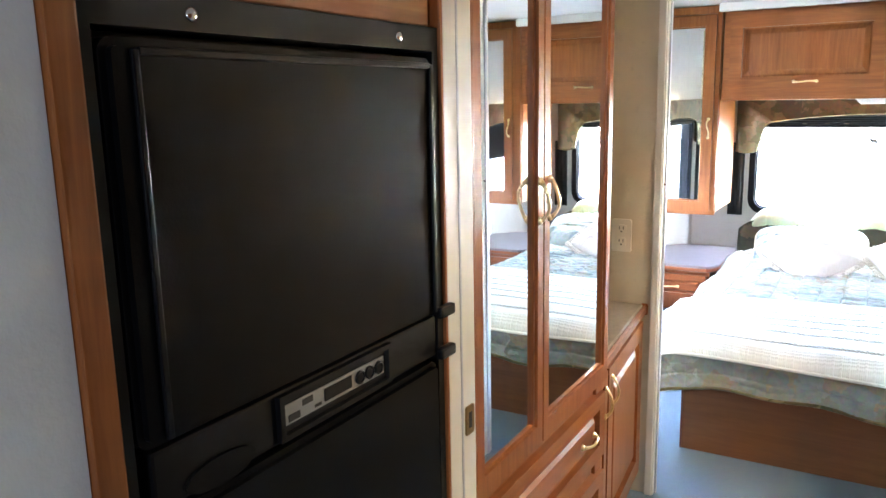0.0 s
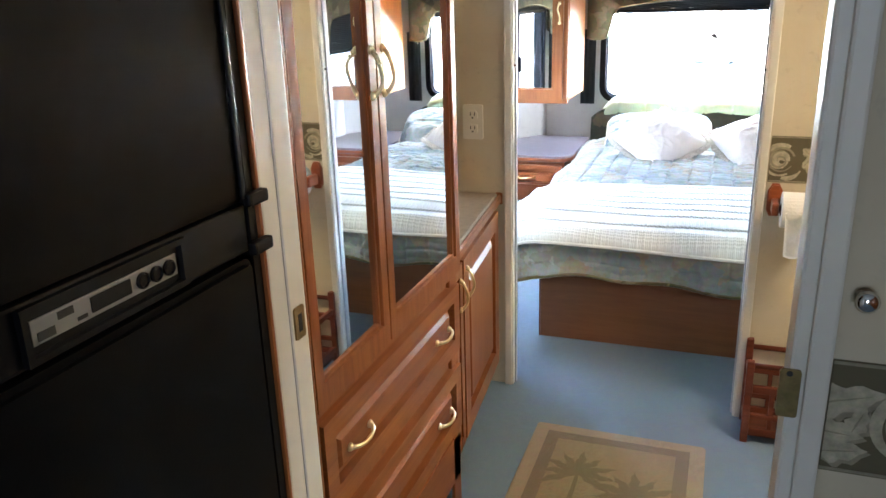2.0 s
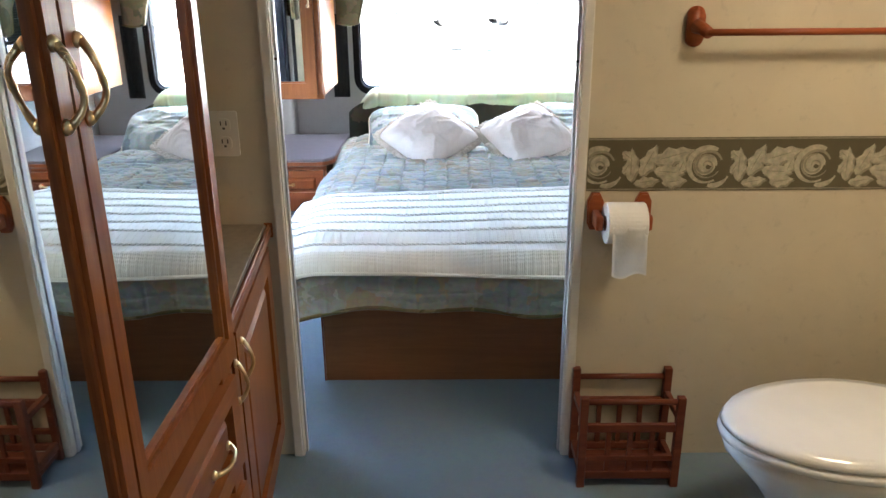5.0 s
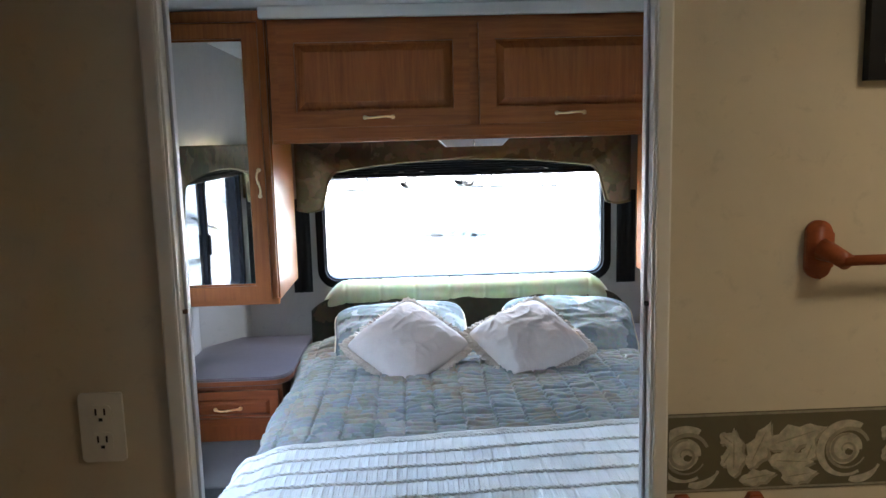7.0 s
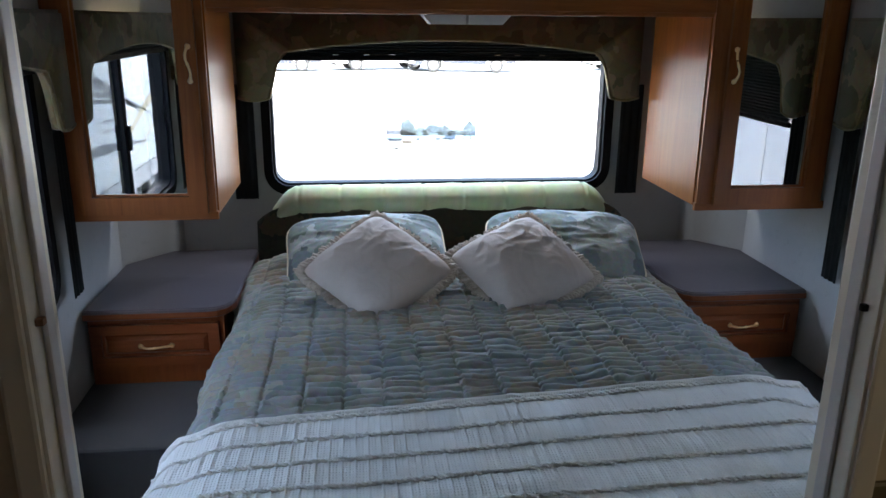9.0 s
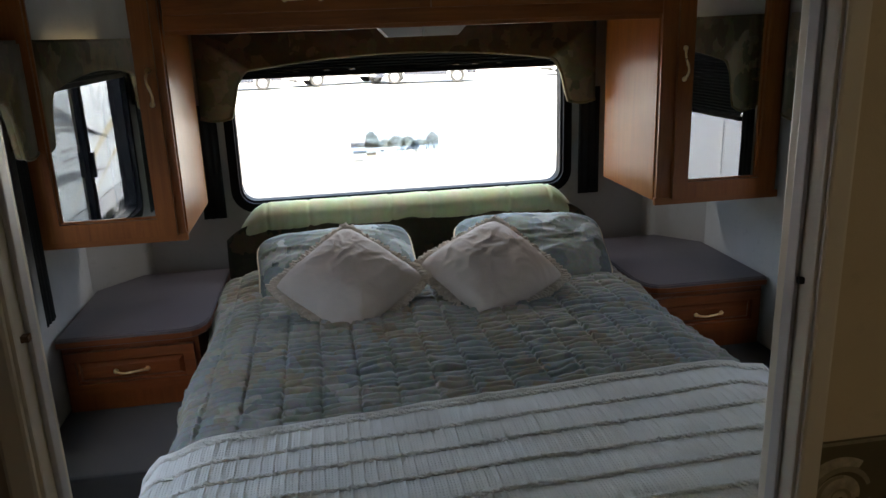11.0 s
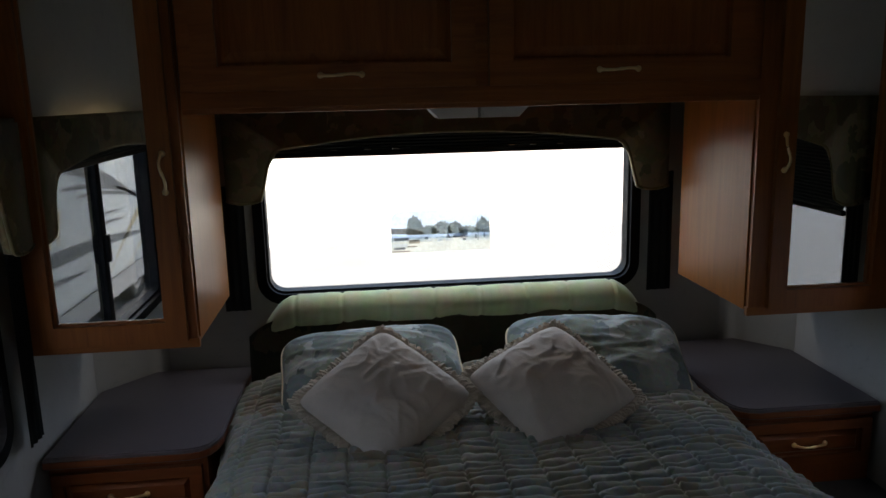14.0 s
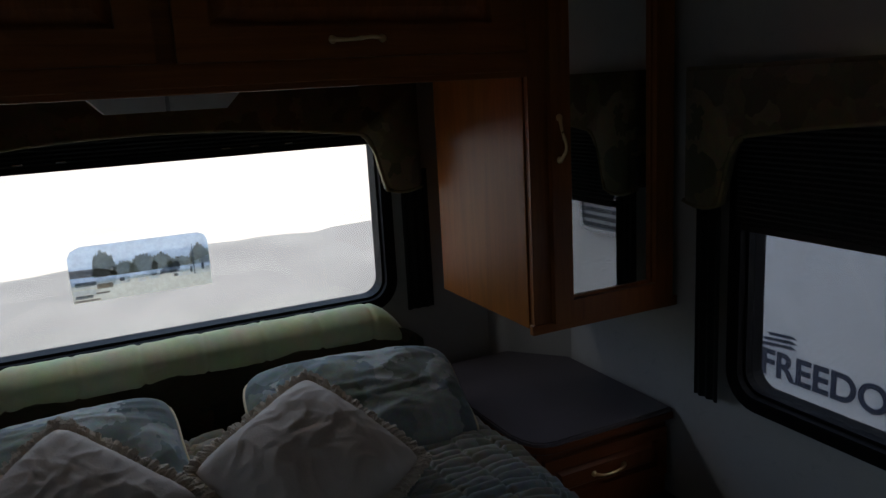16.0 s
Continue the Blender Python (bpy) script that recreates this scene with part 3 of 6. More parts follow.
def scroll_border(name, m, u0, u1, v0, v1, period=0.278, phase=0.03):
    t = thing(name, m @ Vector(((u0 + u1) / 2, v0, 0)), "olive wallpaper border printed with stone-coloured scrolls and leaves", "wallpaper border", kind="structure")
    part("ground", boxed(u0, u1, v0, v1, 0, 0.0016, 0, m), BORDER_BG, t)
    bm = bmesh.new()
    for v in (v0 + 0.0015, v1 - 0.0055):
        box(bm, u0, u1, v, v + 0.004, 0.0016, 0.0024, 0, m)
    part("edge_line", bm, BORDER_SH, t)
    h = v1 - v0
    cv = (v0 + v1) / 2 - 0.004
    u = u0 - period + phase
    roses, leaves, shade = bmesh.new(), bmesh.new(), bmesh.new()

    def clip(p):
        return m @ Vector((min(max(p[0], u0 + 0.001), u1 - 0.001), min(max(p[1], v0 + 0.006), v1 - 0.006), p[2]))

    def leaf(cu, cv2, ang, ln, wd, n0, bm2):
        ca, sa = math.cos(ang), math.sin(ang)
        pts = []
        for i in range(13):
            s = i / 12
            w = wd * math.sin(math.pi * s ** 0.8) * (1 + 0.22 * math.sin(s * 19))
            pts.append((s * ln, w))
        for i in range(11, 0, -1):
            s = i / 12
            w = wd * math.sin(math.pi * s ** 0.8) * (1 + 0.22 * math.sin(s * 19 + 1))
            pts.append((s * ln, -w))
        if cu + ln < u0 or cu - ln > u1:
            return
        vs = [bm2.verts.new(clip((cu + ca * a - sa * b, cv2 + sa * a + ca * b, n0))) for a, b in pts]
        bm2.faces.new(vs)

    def arc(cu, cv2, r0, r1, a0, a1, w, n0, bm2):
        if cu + r0 < u0 or cu - r0 > u1:
            return
        prev = None
        for i in range(29):
            s = i / 28
            a, r = a0 + (a1 - a0) * s, r0 + (r1 - r0) * s
            ww = w * (0.35 + 0.65 * math.sin(math.pi * min(1, 0.15 + s)))
            q = [bm2.verts.new(clip((cu + (r + k * ww) * math.cos(a), cv2 + (r + k * ww) * math.sin(a), n0))) for k in (-0.5, 0.5)]
            if prev:
                bm2.faces.new((prev[0], prev[1], q[1], q[0]))
            prev = q

    while u < u1 + period:
        arc(u, cv, 0.048, 0.044, radians(60), radians(300), 0.015, 0.0030, roses)
        arc(u + 0.022, cv - 0.008, 0.046, 0.040, radians(250), radians(330), 0.014, 0.0029, roses)
        arc(u + 0.002, cv + 0.002, 0.037, 0.033, radians(20), radians(330), 0.008, 0.0026, shade)
        arc(u, cv, 0.0165, 0.0165, 0.0, radians(360), 0.030, 0.0031, roses)
        arc(u - 0.002, cv + 0.001, 0.029, 0.006, radians(80), radians(560), 0.006, 0.0040, shade)
        for du, dv, an, ln, wd in ((0.083, -0.040, 91, 0.088, 0.017), (0.108, -0.026, 66, 0.090, 0.018), (0.136, 0.012, 16, 0.112, 0.021), (0.142, -0.013, -4, 0.080, 0.020), (0.165, -0.045, 8, 0.064, 0.015), (0.092, -0.047, 10, 0.066, 0.013), (0.058, 0.038, -40, 0.034, 0.011), (0.205, -0.020, 70, 0.045, 0.012), (0.062, -0.020, 60, 0.036, 0.009)):
            leaf(u + du + 0.004, cv + dv - 0.004, radians(an), ln, wd * 1.15, 0.0022, shade)
            leaf(u + du, cv + dv, radians(an), ln, wd, 0.0034 + 0.0002 * random.random(), leaves)
            leaf(u + du + 0.15 * ln * math.cos(radians(an)), cv + dv + 0.15 * ln * math.sin(radians(an)), radians(an), ln * 0.7, 0.0013, 0.0038, shade)
        u += period
    part("rose_scrolls", roses, BORDER_LF, t)
    part("scroll_leaves", leaves, BORDER_LF, t)
    part("leaf_shadows", shade, BORDER_SH, t, "darker printed shading")
    return t


scroll_border("wallpaper_border", at_plane(AX_NY, 0.0005), DR + 0.034, WX, 0.807, 0.947)
scroll_border("wallpaper_border", at_plane(AX_NY, 1.5355), 0.175, WX, 0.800, 0.950, phase=0.10)

# ---- windows ----


def window(name, m, hole, label, mull=None, tint=None, t=TW):
    a, b, c, d, r = hole
    w = thing(name, m @ Vector(((a + b) / 2, c, 0)), label, "window", kind="structure")
    part("window_frame", ring_plate(rrect(a - 0.022, b + 0.022, c - 0.022, d + 0.022, r + 0.02), rrect(a + 0.014, b - 0.014, c + 0.014, d - 0.014, r - 0.012), -0.004, 0.016, m), RUBBER, w, "black rounded inner clamp ring")
    part("window_frame", ring_plate(rrect(a + 0.002, b - 0.002, c + 0.002, d - 0.002, r - 0.002), rrect(a + 0.022, b - 0.022, c + 0.022, d - 0.022, r - 0.02), -t - 0.012, -0.005, m), RUBBER, w)
    if mull is None:
        p = part("pane", prism(rrect(a + 0.02, b - 0.02, c + 0.02, d - 0.02, r - 0.02), -0.036, -0.031, m), GLASS, w)
        p.visible_shadow = False
    else:
        for x0, x1, n, g in ((a + 0.02, mull + 0.02, -0.042, GLASS_SLIDE if tint != "low" else GLASS_TINT), (mull - 0.02, b - 0.02, -0.028, GLASS_TINT)):
            p = part("pane", prism(rrect(x0, x1, c + 0.02, d - 0.02, 0.02), n, n + 0.004, m), g, w)
            p.visible_shadow = False
        part("mullion", boxed(mull - 0.022, mull + 0.022, c + 0.012, d - 0.012, -0.048, -0.010, 0.003, m), RUBBER, w)
        part("latch", boxed(mull - 0.012, mull + 0.010, (c + d) / 2 - 0.07, (c + d) / 2 + 0.03, -0.010, 0.006, 0.004, m), BLACK_GL, w)
    return w


rw = window("window_1", REAR, (-0.70, 0.70, 0.725, 1.30, 0.075), "wide fixed rear window in a rounded black rubber frame")
part("latch_bar", boxed(-0.13, 0.13, 0.712, 0.738, 0.010, 0.024, 0.004, REAR), BLACK_GL, rw, "black latch bar on the sill")
window("window_2", LEFT, (0.36, 1.62, 0.60, 1.30, 0.07), "sliding side window in a black aluminium frame", 1.005)
window("window_3", RIGHT, (0.30, 1.56, 0.60, 1.30, 0.07), "sliding side window in a black frame, blind half down", 0.93, "low")

# wide-angle lens sheet stuck on the rear glass, showing the yard in small
lens = thing("wide_angle_lens_sheet", (-0.035, 2.525, 0.867), "clear plastic wide-angle lens sheet stuck to the rear window", "window lens")
LM = at_plane(AX_NY, -2.530)
part("lot", prism(rrect(-0.225, 0.150, 0.868, 0.925, 0.002), 0, 0.001, LM), STK_LOT, lens, "pale gravel yard seen small")
part("sky", prism([(-0.225, 0.918), (0.150, 0.918), (0.150, 1.000), (0.142, 1.018), (0.125, 1.026), (-0.19, 1.026), (-0.215, 1.015), (-0.225, 0.995)], 0.0, 0.0012, LM), STK_SKY, lens, "hazy blue sky seen small")
random.seed(5)
for k, (u0, u1, h, mm) in enumerate(((-0.165, -0.105, 0.112, STK_TREE), (-0.115, -0.050, 0.070, STK_TREE), (-0.070, 0.005, 0.086, STK_TREE), (-0.010, 0.045, 0.082, STK_TREE), (0.030, 0.105, 0.062, STK_TREE), (0.095, 0.150, 0.094, STK_TREE))):
    n = 22
    pts = [(u0, 0.934)]
    for i in range(n + 1):
        q = i / n
        pts.append((u0 + (u1 - u0) * q, 0.934 + (h - 0.030) * (0.30 + 0.48 * math.sin(math.pi * q) ** 0.7 + 0.22 * random.random())))
    pts.append((u1, 0.934))
    part("tree", prism(pts, 0.0013 + 0.0001 * k, 0.0018 + 0.0001 * k, LM), mm, lens, "dark trees seen small")
# roofs, then rows of parked trailers that grow towards both edges
part("roof", prism([(-0.225, 0.940), (-0.225, 0.962), (-0.150, 0.960), (-0.100, 0.944), (-0.112, 0.936)], 0.0026, 0.0028, LM), STK_ROOF, lens, "brown shed roof seen small")
part("roof", prism([(0.008, 0.918), (0.010, 0.930), (0.060, 0.952), (0.066, 0.936), (0.060, 0.918)], 0.0026, 0.0028, LM), STK_GREY, lens, "grey shed seen small")
for k in range(5):
    q0, q1 = 0.038 + 0.112 * (k / 5) ** 1.25, 0.036 + 0.112 * ((k + 1) / 5) ** 1.25
    part("trailer", prism([(q0, 0.905), (q0, 0.905 + 0.013 + 0.36 * (q0 - 0.038)), (q1, 0.905 + 0.013 + 0.36 * (q1 - 0.038)), (q1, 0.905)], 0.0030, 0.0032, LM), STK_WHITE, lens, "white trailer seen small")
    q0, q1 = -0.072 - 0.153 * ((k + 1) / 5) ** 1.2, -0.074 - 0.153 * (k / 5) ** 1.2
    part("trailer", prism([(q0, 0.908), (q0, 0.930 + 0.04 * (-0.072 - q0)), (q1, 0.930 + 0.04 * (-0.072 - q1)), (q1, 0.908)], 0.0030, 0.0032, LM), STK_WHITE, lens, "white trailer seen small")
for u0, u1, v0, v1, mm in ((-0.052, -0.030, 0.905, 0.923, STK_WHITE), (-0.024, 0.008, 0.908, 0.934, STK_WHITE), (-0.018, 0.000, 0.918, 0.927, STK_GREY), (-0.100, -0.086, 0.916, 0.926, STK_GREY), (0.045, 0.058, 0.906, 0.914, STK_GREY), (0.092, 0.098, 0.912, 0.930, STK_GREY), (0.124, 0.131, 0.915, 0.935, STK_GREY), (0.102, 0.105, 0.905, 0.995, STK_GREY), (-0.215, -0.160, 0.914, 0.926, STK_GREY), (-0.160, -0.118, 0.902, 0.916, STK_ROOF), (-0.222, -0.165, 0.890, 0.904, STK_WHITE), (-0.218, -0.172, 0.880, 0.889, STK_GREY), (-0.165, -0.128, 0.888, 0.893, STK_ROOF), (-0.222, -0.155, 0.871, 0.876, STK_ROOF)):
    part("vehicle", prism(rrect(u0, u1, v0, v1, min(0.004, (u1 - u0) / 2.2, (v1 - v0) / 2.2), 3), 0.0034, 0.0038 + 0.0004 * random.random(), LM), mm, lens)

# ---- valances and blinds ----


def valance(name, m, u0, u1, top, mid, low, leg, depth, label, parent_label="padded leaf-print cloth"):
    t = thing(name, m @ Vector(((u0 + u1) / 2, low, 0)), label, "valance")
    cu, hw = (u0 + u1) / 2, (u1 - u0) / 2
    n = 120
    lower = []
    for i in range(n + 1):
        s = -1 + 2 * i / n
        a = abs(s) * hw
        if a > hw - leg:
            k = (a - (hw - leg)) / leg
            v = low + 0.012 * (1 - math.sin(math.pi * min(1, k * 1.0)))
        else:
            k = a / (hw - leg)
            v = mid - (mid - (mid - 0.055)) * k ** 2
            if k > 0.90:
                v -= ((k - 0.90) / 0.10) ** 2.6 * (v - low - 0.02)
        lower.append((cu + s * hw, v))
    pts = lower + [(u1, top), (u0, top)]
    part("front", prism(pts, depth - 0.028, depth, m, 0.010), VALANCE, t, parent_label, True)
    bm = tube([m @ Vector((u, v, depth - 0.004)) for u, v in lower], 0.006, sides=6)
    part("piping", bm, VALANCE, t, "corded lower edge", True)
    for a, b in ((u0, u0 + 0.018), (u1 - 0.018, u1)):
        part("return", boxed(a, b, low + 0.02, top, 0.0005, depth - 0.028, 0.003, m), VALANCE, t)
    return t


VR = REAR
valance("valance", VR, -0.795, 0.795, 1.425, 1.322, 1.092, 0.125, 0.105, "arched padded leaf-print valance over the rear window")
valance("valance", LEFT, 0.20, 1.762, 1.415, 1.300, 1.080, 0.12, 0.075, "arched padded leaf-print valance over the side window")
valance("valance", RIGHT, 0.14, 1.680, 1.415, 1.300, 1.080, 0.12, 0.075, "arched padded leaf-print valance over the side window")


def side_drape(m, u0, u1, v0, v1, n1, label):
    bm = bmesh.new()

    def f(a, b):
        w = 0.004 * math.sin(a * 19)
        return m @ Vector((u0 + (u1 - u0) * a, v0 + (v1 - v0) * b, n1 + w))

    sheet(f, 18, 8, bm)
    bmesh.ops.solidify(bm, geom=bm.faces[:], thickness=0.012)
    return solo("side_drape", bm, SHADE, label, "curtain", smooth=True)


side_drape(VR, -0.835, -0.745, 0.695, 1.15, 0.045, "dark narrow pleated drape beside the rear window")
side_drape(VR, 0.742, 0.835, 0.695, 1.15, 0.045, "dark narrow pleated drape beside the rear window")
side_drape(LEFT, 1.662, 1.745, 0.572, 1.13, 0.040, "dark narrow pleated drape beside the side window")
side_drape(LEFT, 0.215, 0.32, 0.572, 1.13, 0.040, "dark narrow pleated drape beside the side window")
side_drape(RIGHT, 1.585, 1.665, 0.575, 1.13, 0.040, "dark narrow pleated drape beside the side window")


def pleated_blind(m, u0, u1, low, top, n1, label):
    t = thing("pleated_blind", m @ Vector(((u0 + u1) / 2, low, n1)), label, "blind")
    k = max(2, int((top - low - 0.02) / 0.012))

    def f(a, b):
        i = round(b * k * 2)
        return m @ Vector((u0 + (u1 - u0) * a, low + 0.018 + (top - low - 0.03) * b, n1 + (0.006 if i % 2 else 0.0)))

    part("pleats", sheet(f, 2, k * 2), SHADE, t)
    part("bottom_rail", boxed(u0, u1, low, low + 0.018, n1 - 0.006, n1 + 0.010, 0.003, m), BLACK_GL, t, "slim dark bottom rail")
    part("head_rail", boxed(u0, u1, top - 0.02, top, n1 - 0.008, n1 + 0.012, 0.003, m), BLACK_GL, t)
    return t


pb = pleated_blind(VR, -0.70, 0.70, 1.240, 1.36, 0.026, "dark pleated blind gathered above the rear window")
# small chrome strips stand in for glints along the dark blind
for u in (-0.30, -0.20, 0.22, 0.30, 0.40, -0.42):
    part("rail_glint", boxed(u - 0.012, u + 0.012, 1.262, 1.266, 0.036, 0.046, 0.001, VR), CHROME, pb, "small chrome strip built for a glint")
pleated_blind(LEFT, 0.36, 1.62, 1.245, 1.36, 0.024, "dark pleated blind gathered above the side window")
pleated_blind(RIGHT, 0.32, 1.55, 1.030, 1.36, 0.024, "dark pleated blind lowered half over the side window")

# ---- bedroom cabinets ----
oc = thing("overhead_cabinet", (0, 2.1, 1.43), "oak overhead cabinet with two raised-panel doors above the bed", "cabinet")
FY = 1.745
part("body", boxed(-0.772, 0.772, FY, 2.497, 1.435, 1.872, 0.003), OAK_X, oc)
part("face_frame", boxed(-0.772, 0.772, 1.425, 1.470, 0, 0.006, 0.002, at_plane(AX_NY, -FY)), OAK_X, oc)
part("light_rail", boxed(-0.772, 0.772, FY + 0.0, FY + 0.02, 1.412, 1.434, 0.003), OAK_X, oc)
OM = at_plane(AX_NY, -FY + 0.001)
for u0, u1, hx in ((-0.735, -0.018, -0.365), (0.018, 0.735, 0.365)):
    d = panel_door("door", oc, OM, u0, u1, 1.468, 1.845, 0.022, 0.062, (OAK_V, OAK_X), grain=OAK_V)
    pull(d, OM @ Matrix.Translation((hx, 1.503, 0.021)), 0.105)
part("crown_strip", boxed(-0.80, 0.80, FY - 0.02, FY + 0.01, 1.873, 1.918, 0.006), CEIL, oc, "white crown strip under the ceiling")

rl = thing("reading_lamp", (0, 1.82, 1.41), "double wedge-shaped frosted lamp under the overhead cabinet", "lamp")
part("base", boxed(-0.150, 0.150, 1.78, 1.92, 1.4205, 1.4345, 0.004), PLATE, rl)
for a, b in ((-0.145, -0.004), (0.004, 0.145)):
    s0, s1 = (0.035, 0.0) if a < -0.1 else (0.0, 0.035)
    part("lens", prism([(a, 1.4205), (b, 1.4205), (b - s1, 1.384), (a + s0, 1.384)], -1.915, -1.785, AX_NY, 0.006), LENS, rl, "frosted ribbed lens")
for x in (-0.55, 0.55):
    pk = thing("puck_light", (x, 1.85, 1.425), "small flush round light under the overhead cabinet", "lamp")
    part("trim", lathe([(0.045, 0.0), (0.045, -0.006), (0.036, -0.010), (0.0, -0.010)], (x, 1.86, 1.4345)), CHROME, pk, "shiny ring", True)

for s in (-1, 1):
    w = thing("mirror_cabinet", (s * 1.0, 2.0, 0.79), "oak wall cabinet with a mirrored door above the nightstand", "cabinet", "mirrored cabinets")
    x0, x1 = sorted((s * 0.785, s * 1.2495))
    part("body", boxed(x0, x1, 1.79, 2.268, 0.80, 1.915, 0.003), OAK_PALE, w, "plain oak veneer sides")
    part("bottom_rail", boxed(x0 - 0.0, x1, 1.772, 1.789, 0.785, 0.812, 0.003), OAK_X, w)
    a, b = (-1.235, -0.790) if s < 0 else (0.790, 1.235)
    M = at_plane(AX_NY, -1.79)
    ga, gb = (-1.16, -0.865) if s < 0 else (0.895, 1.165)
    fr = part("face_frame", ring_plate([(a, 0.79), (b, 0.79), (b, 1.91), (a, 1.91)], [(ga - 0.05, 0.815), (gb + 0.05, 0.815), (gb + 0.05, 1.87), (ga - 0.05, 1.87)], 0.0, 0.016, M), OAK_V, w)
    d = panel_door("door", w, at_plane(AX_NY, -1.788), ga - 0.052, gb + 0.052, 0.808, 1.862, 0.030, 0.055, (OAK_V, OAK_X), MIRROR, "oak frame round a tall mirror")
    hx = gb + 0.03 if s < 0 else ga - 0.03
    pull(d, at_plane(AX_NY, -1.758) @ Matrix.Translation((hx, 1.265, 0.0)), 0.10, True)

# ---- carpeted steps, nightstands ----
for s, n in ((-1, "left"), (1, "right")):
    x0, x1 = sorted((s * 0.628, s * 1.2485))
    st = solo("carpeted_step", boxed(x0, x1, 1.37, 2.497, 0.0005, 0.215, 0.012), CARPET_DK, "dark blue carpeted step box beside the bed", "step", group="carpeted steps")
    ns = thing("nightstand", (s * 1.0, 2.1, 0.216), "dark oak nightstand with one drawer and a grey laminate top", "nightstand", "nightstands")
    xa, xb = sorted((s * 0.80, s * 1.235))
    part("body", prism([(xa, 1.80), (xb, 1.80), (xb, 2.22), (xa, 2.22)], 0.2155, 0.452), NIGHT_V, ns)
    out = [(s * 1.238, 1.775), (s * 0.845, 1.775), (s * 0.815, 1.782), (s * 0.79, 1.800), (s * 0.775, 1.83), (s * 0.765, 1.87), (s * 0.755, 2.44), (s * 1.095, 2.44), (s * 1.238, 2.27)]
    if s > 0:
        out = out[::-1]
    part("top", prism(out, 0.4525, 0.487, AX_UP, 0.004), LAMINATE, ns, "grey laminate top with rounded corner")
    out2 = [(u * 1.0, v - 0.004) if v < 1.9 else (u, v) for u, v in out]
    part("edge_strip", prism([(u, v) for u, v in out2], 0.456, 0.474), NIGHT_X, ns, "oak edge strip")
    ua, ub = sorted((s * 0.815, s * 1.225))
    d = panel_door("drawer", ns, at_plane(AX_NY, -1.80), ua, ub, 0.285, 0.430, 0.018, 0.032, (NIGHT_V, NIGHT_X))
    pull(d, at_plane(AX_NY, -1.782) @ Matrix.Translation((s * 1.02, 0.357, 0.0)), 0.10)

# ---- bed ----
bed = thing("bed", (0, 1.4, 0), "wood-panelled platform bed with a padded leaf-print headboard", "bed")
part("base", boxed(-0.622, 0.622, 0.440, 2.30, 0.0005, 0.33, 0.003), wood("bed_base_veneer", (0.165, 0.062, 0.022), (0.22, 0.088, 0.032), 0, 0.45), bed, "smooth brown veneer base panels")
part("edge_strip", boxed(-0.628, -0.6225, 0.437, 2.30, 0.0005, 0.33, 0.001), DARKWOOD, bed, "dark edge strip")
part("mattress", boxed(-0.735, 0.735, 0.375, 2.32, 0.331, 0.462, 0.05, seg=4), MATTRESS, bed)


def hb_front(a, b):
    u = -0.745 + 1.49 * a
    k = max(0.0, (abs(u) - 0.63) / 0.115)
    z = 0.40 + (0.685 - 0.40 - 0.06 * k * k) * b
    y = 2.335 + 0.02 * abs(math.sin(u * 9.0)) + 0.015 * k
    return Vector((u, y - 0.02 * math.sin(math.pi * b), z))


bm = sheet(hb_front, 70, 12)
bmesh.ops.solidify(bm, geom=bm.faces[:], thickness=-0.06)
part("headboard_panel", bm, HEADPANEL_SHADED, bed, "padded leaf-print panel, darkened for shade", True)
bm = bmesh.new()
ring = 18
prev = None
for i in range(241):
    u = -0.685 + 1.37 * i / 240
    e = max(0.0, (abs(u) - 0.56) / 0.125)
    dz = -0.075 * e ** 2
    rr = 0.066 * (1 - 0.30 * e ** 3) * (1 - 0.07 * math.exp(-((u / 0.165) % 1 - 0.5) ** 2 / 0.0016)) + 0.003 * noise.noise((u * 14, 0, 0)) + 0.002 * noise.noise((u * 45, 0, 2))
    cur = []
    for k in range(ring):
        a = 2 * math.pi * k / ring
        cur.append(bm.verts.new((u, 2.395 + rr * 1.05 * math.cos(a), 0.700 + dz + rr * 0.92 * math.sin(a))))
    if prev:
        for k in range(ring):
            bm.faces.new((prev[k], prev[(k + 1) % ring], cur[(k + 1) % ring], cur[k]))
    else:
        bm.faces.new(cur)
    prev = cur
bm.faces.new(prev)
part("bolster_roll", bm, HEADCLOTH, bed, "rounded sage-green padded roll", True)


def bed_top(x, y):
    """The height of the made bed without its quilting."""
    e = max(0.0, abs(x) - 0.60) / 0.16
    f = max(0.0, 0.52 - y) / 0.17
    return 0.502 - 0.055 * e ** 2 - 0.035 * f ** 2 + 0.006 * noise.noise((x * 2.1, y * 1.9, 3.0))


CELL = 0.098


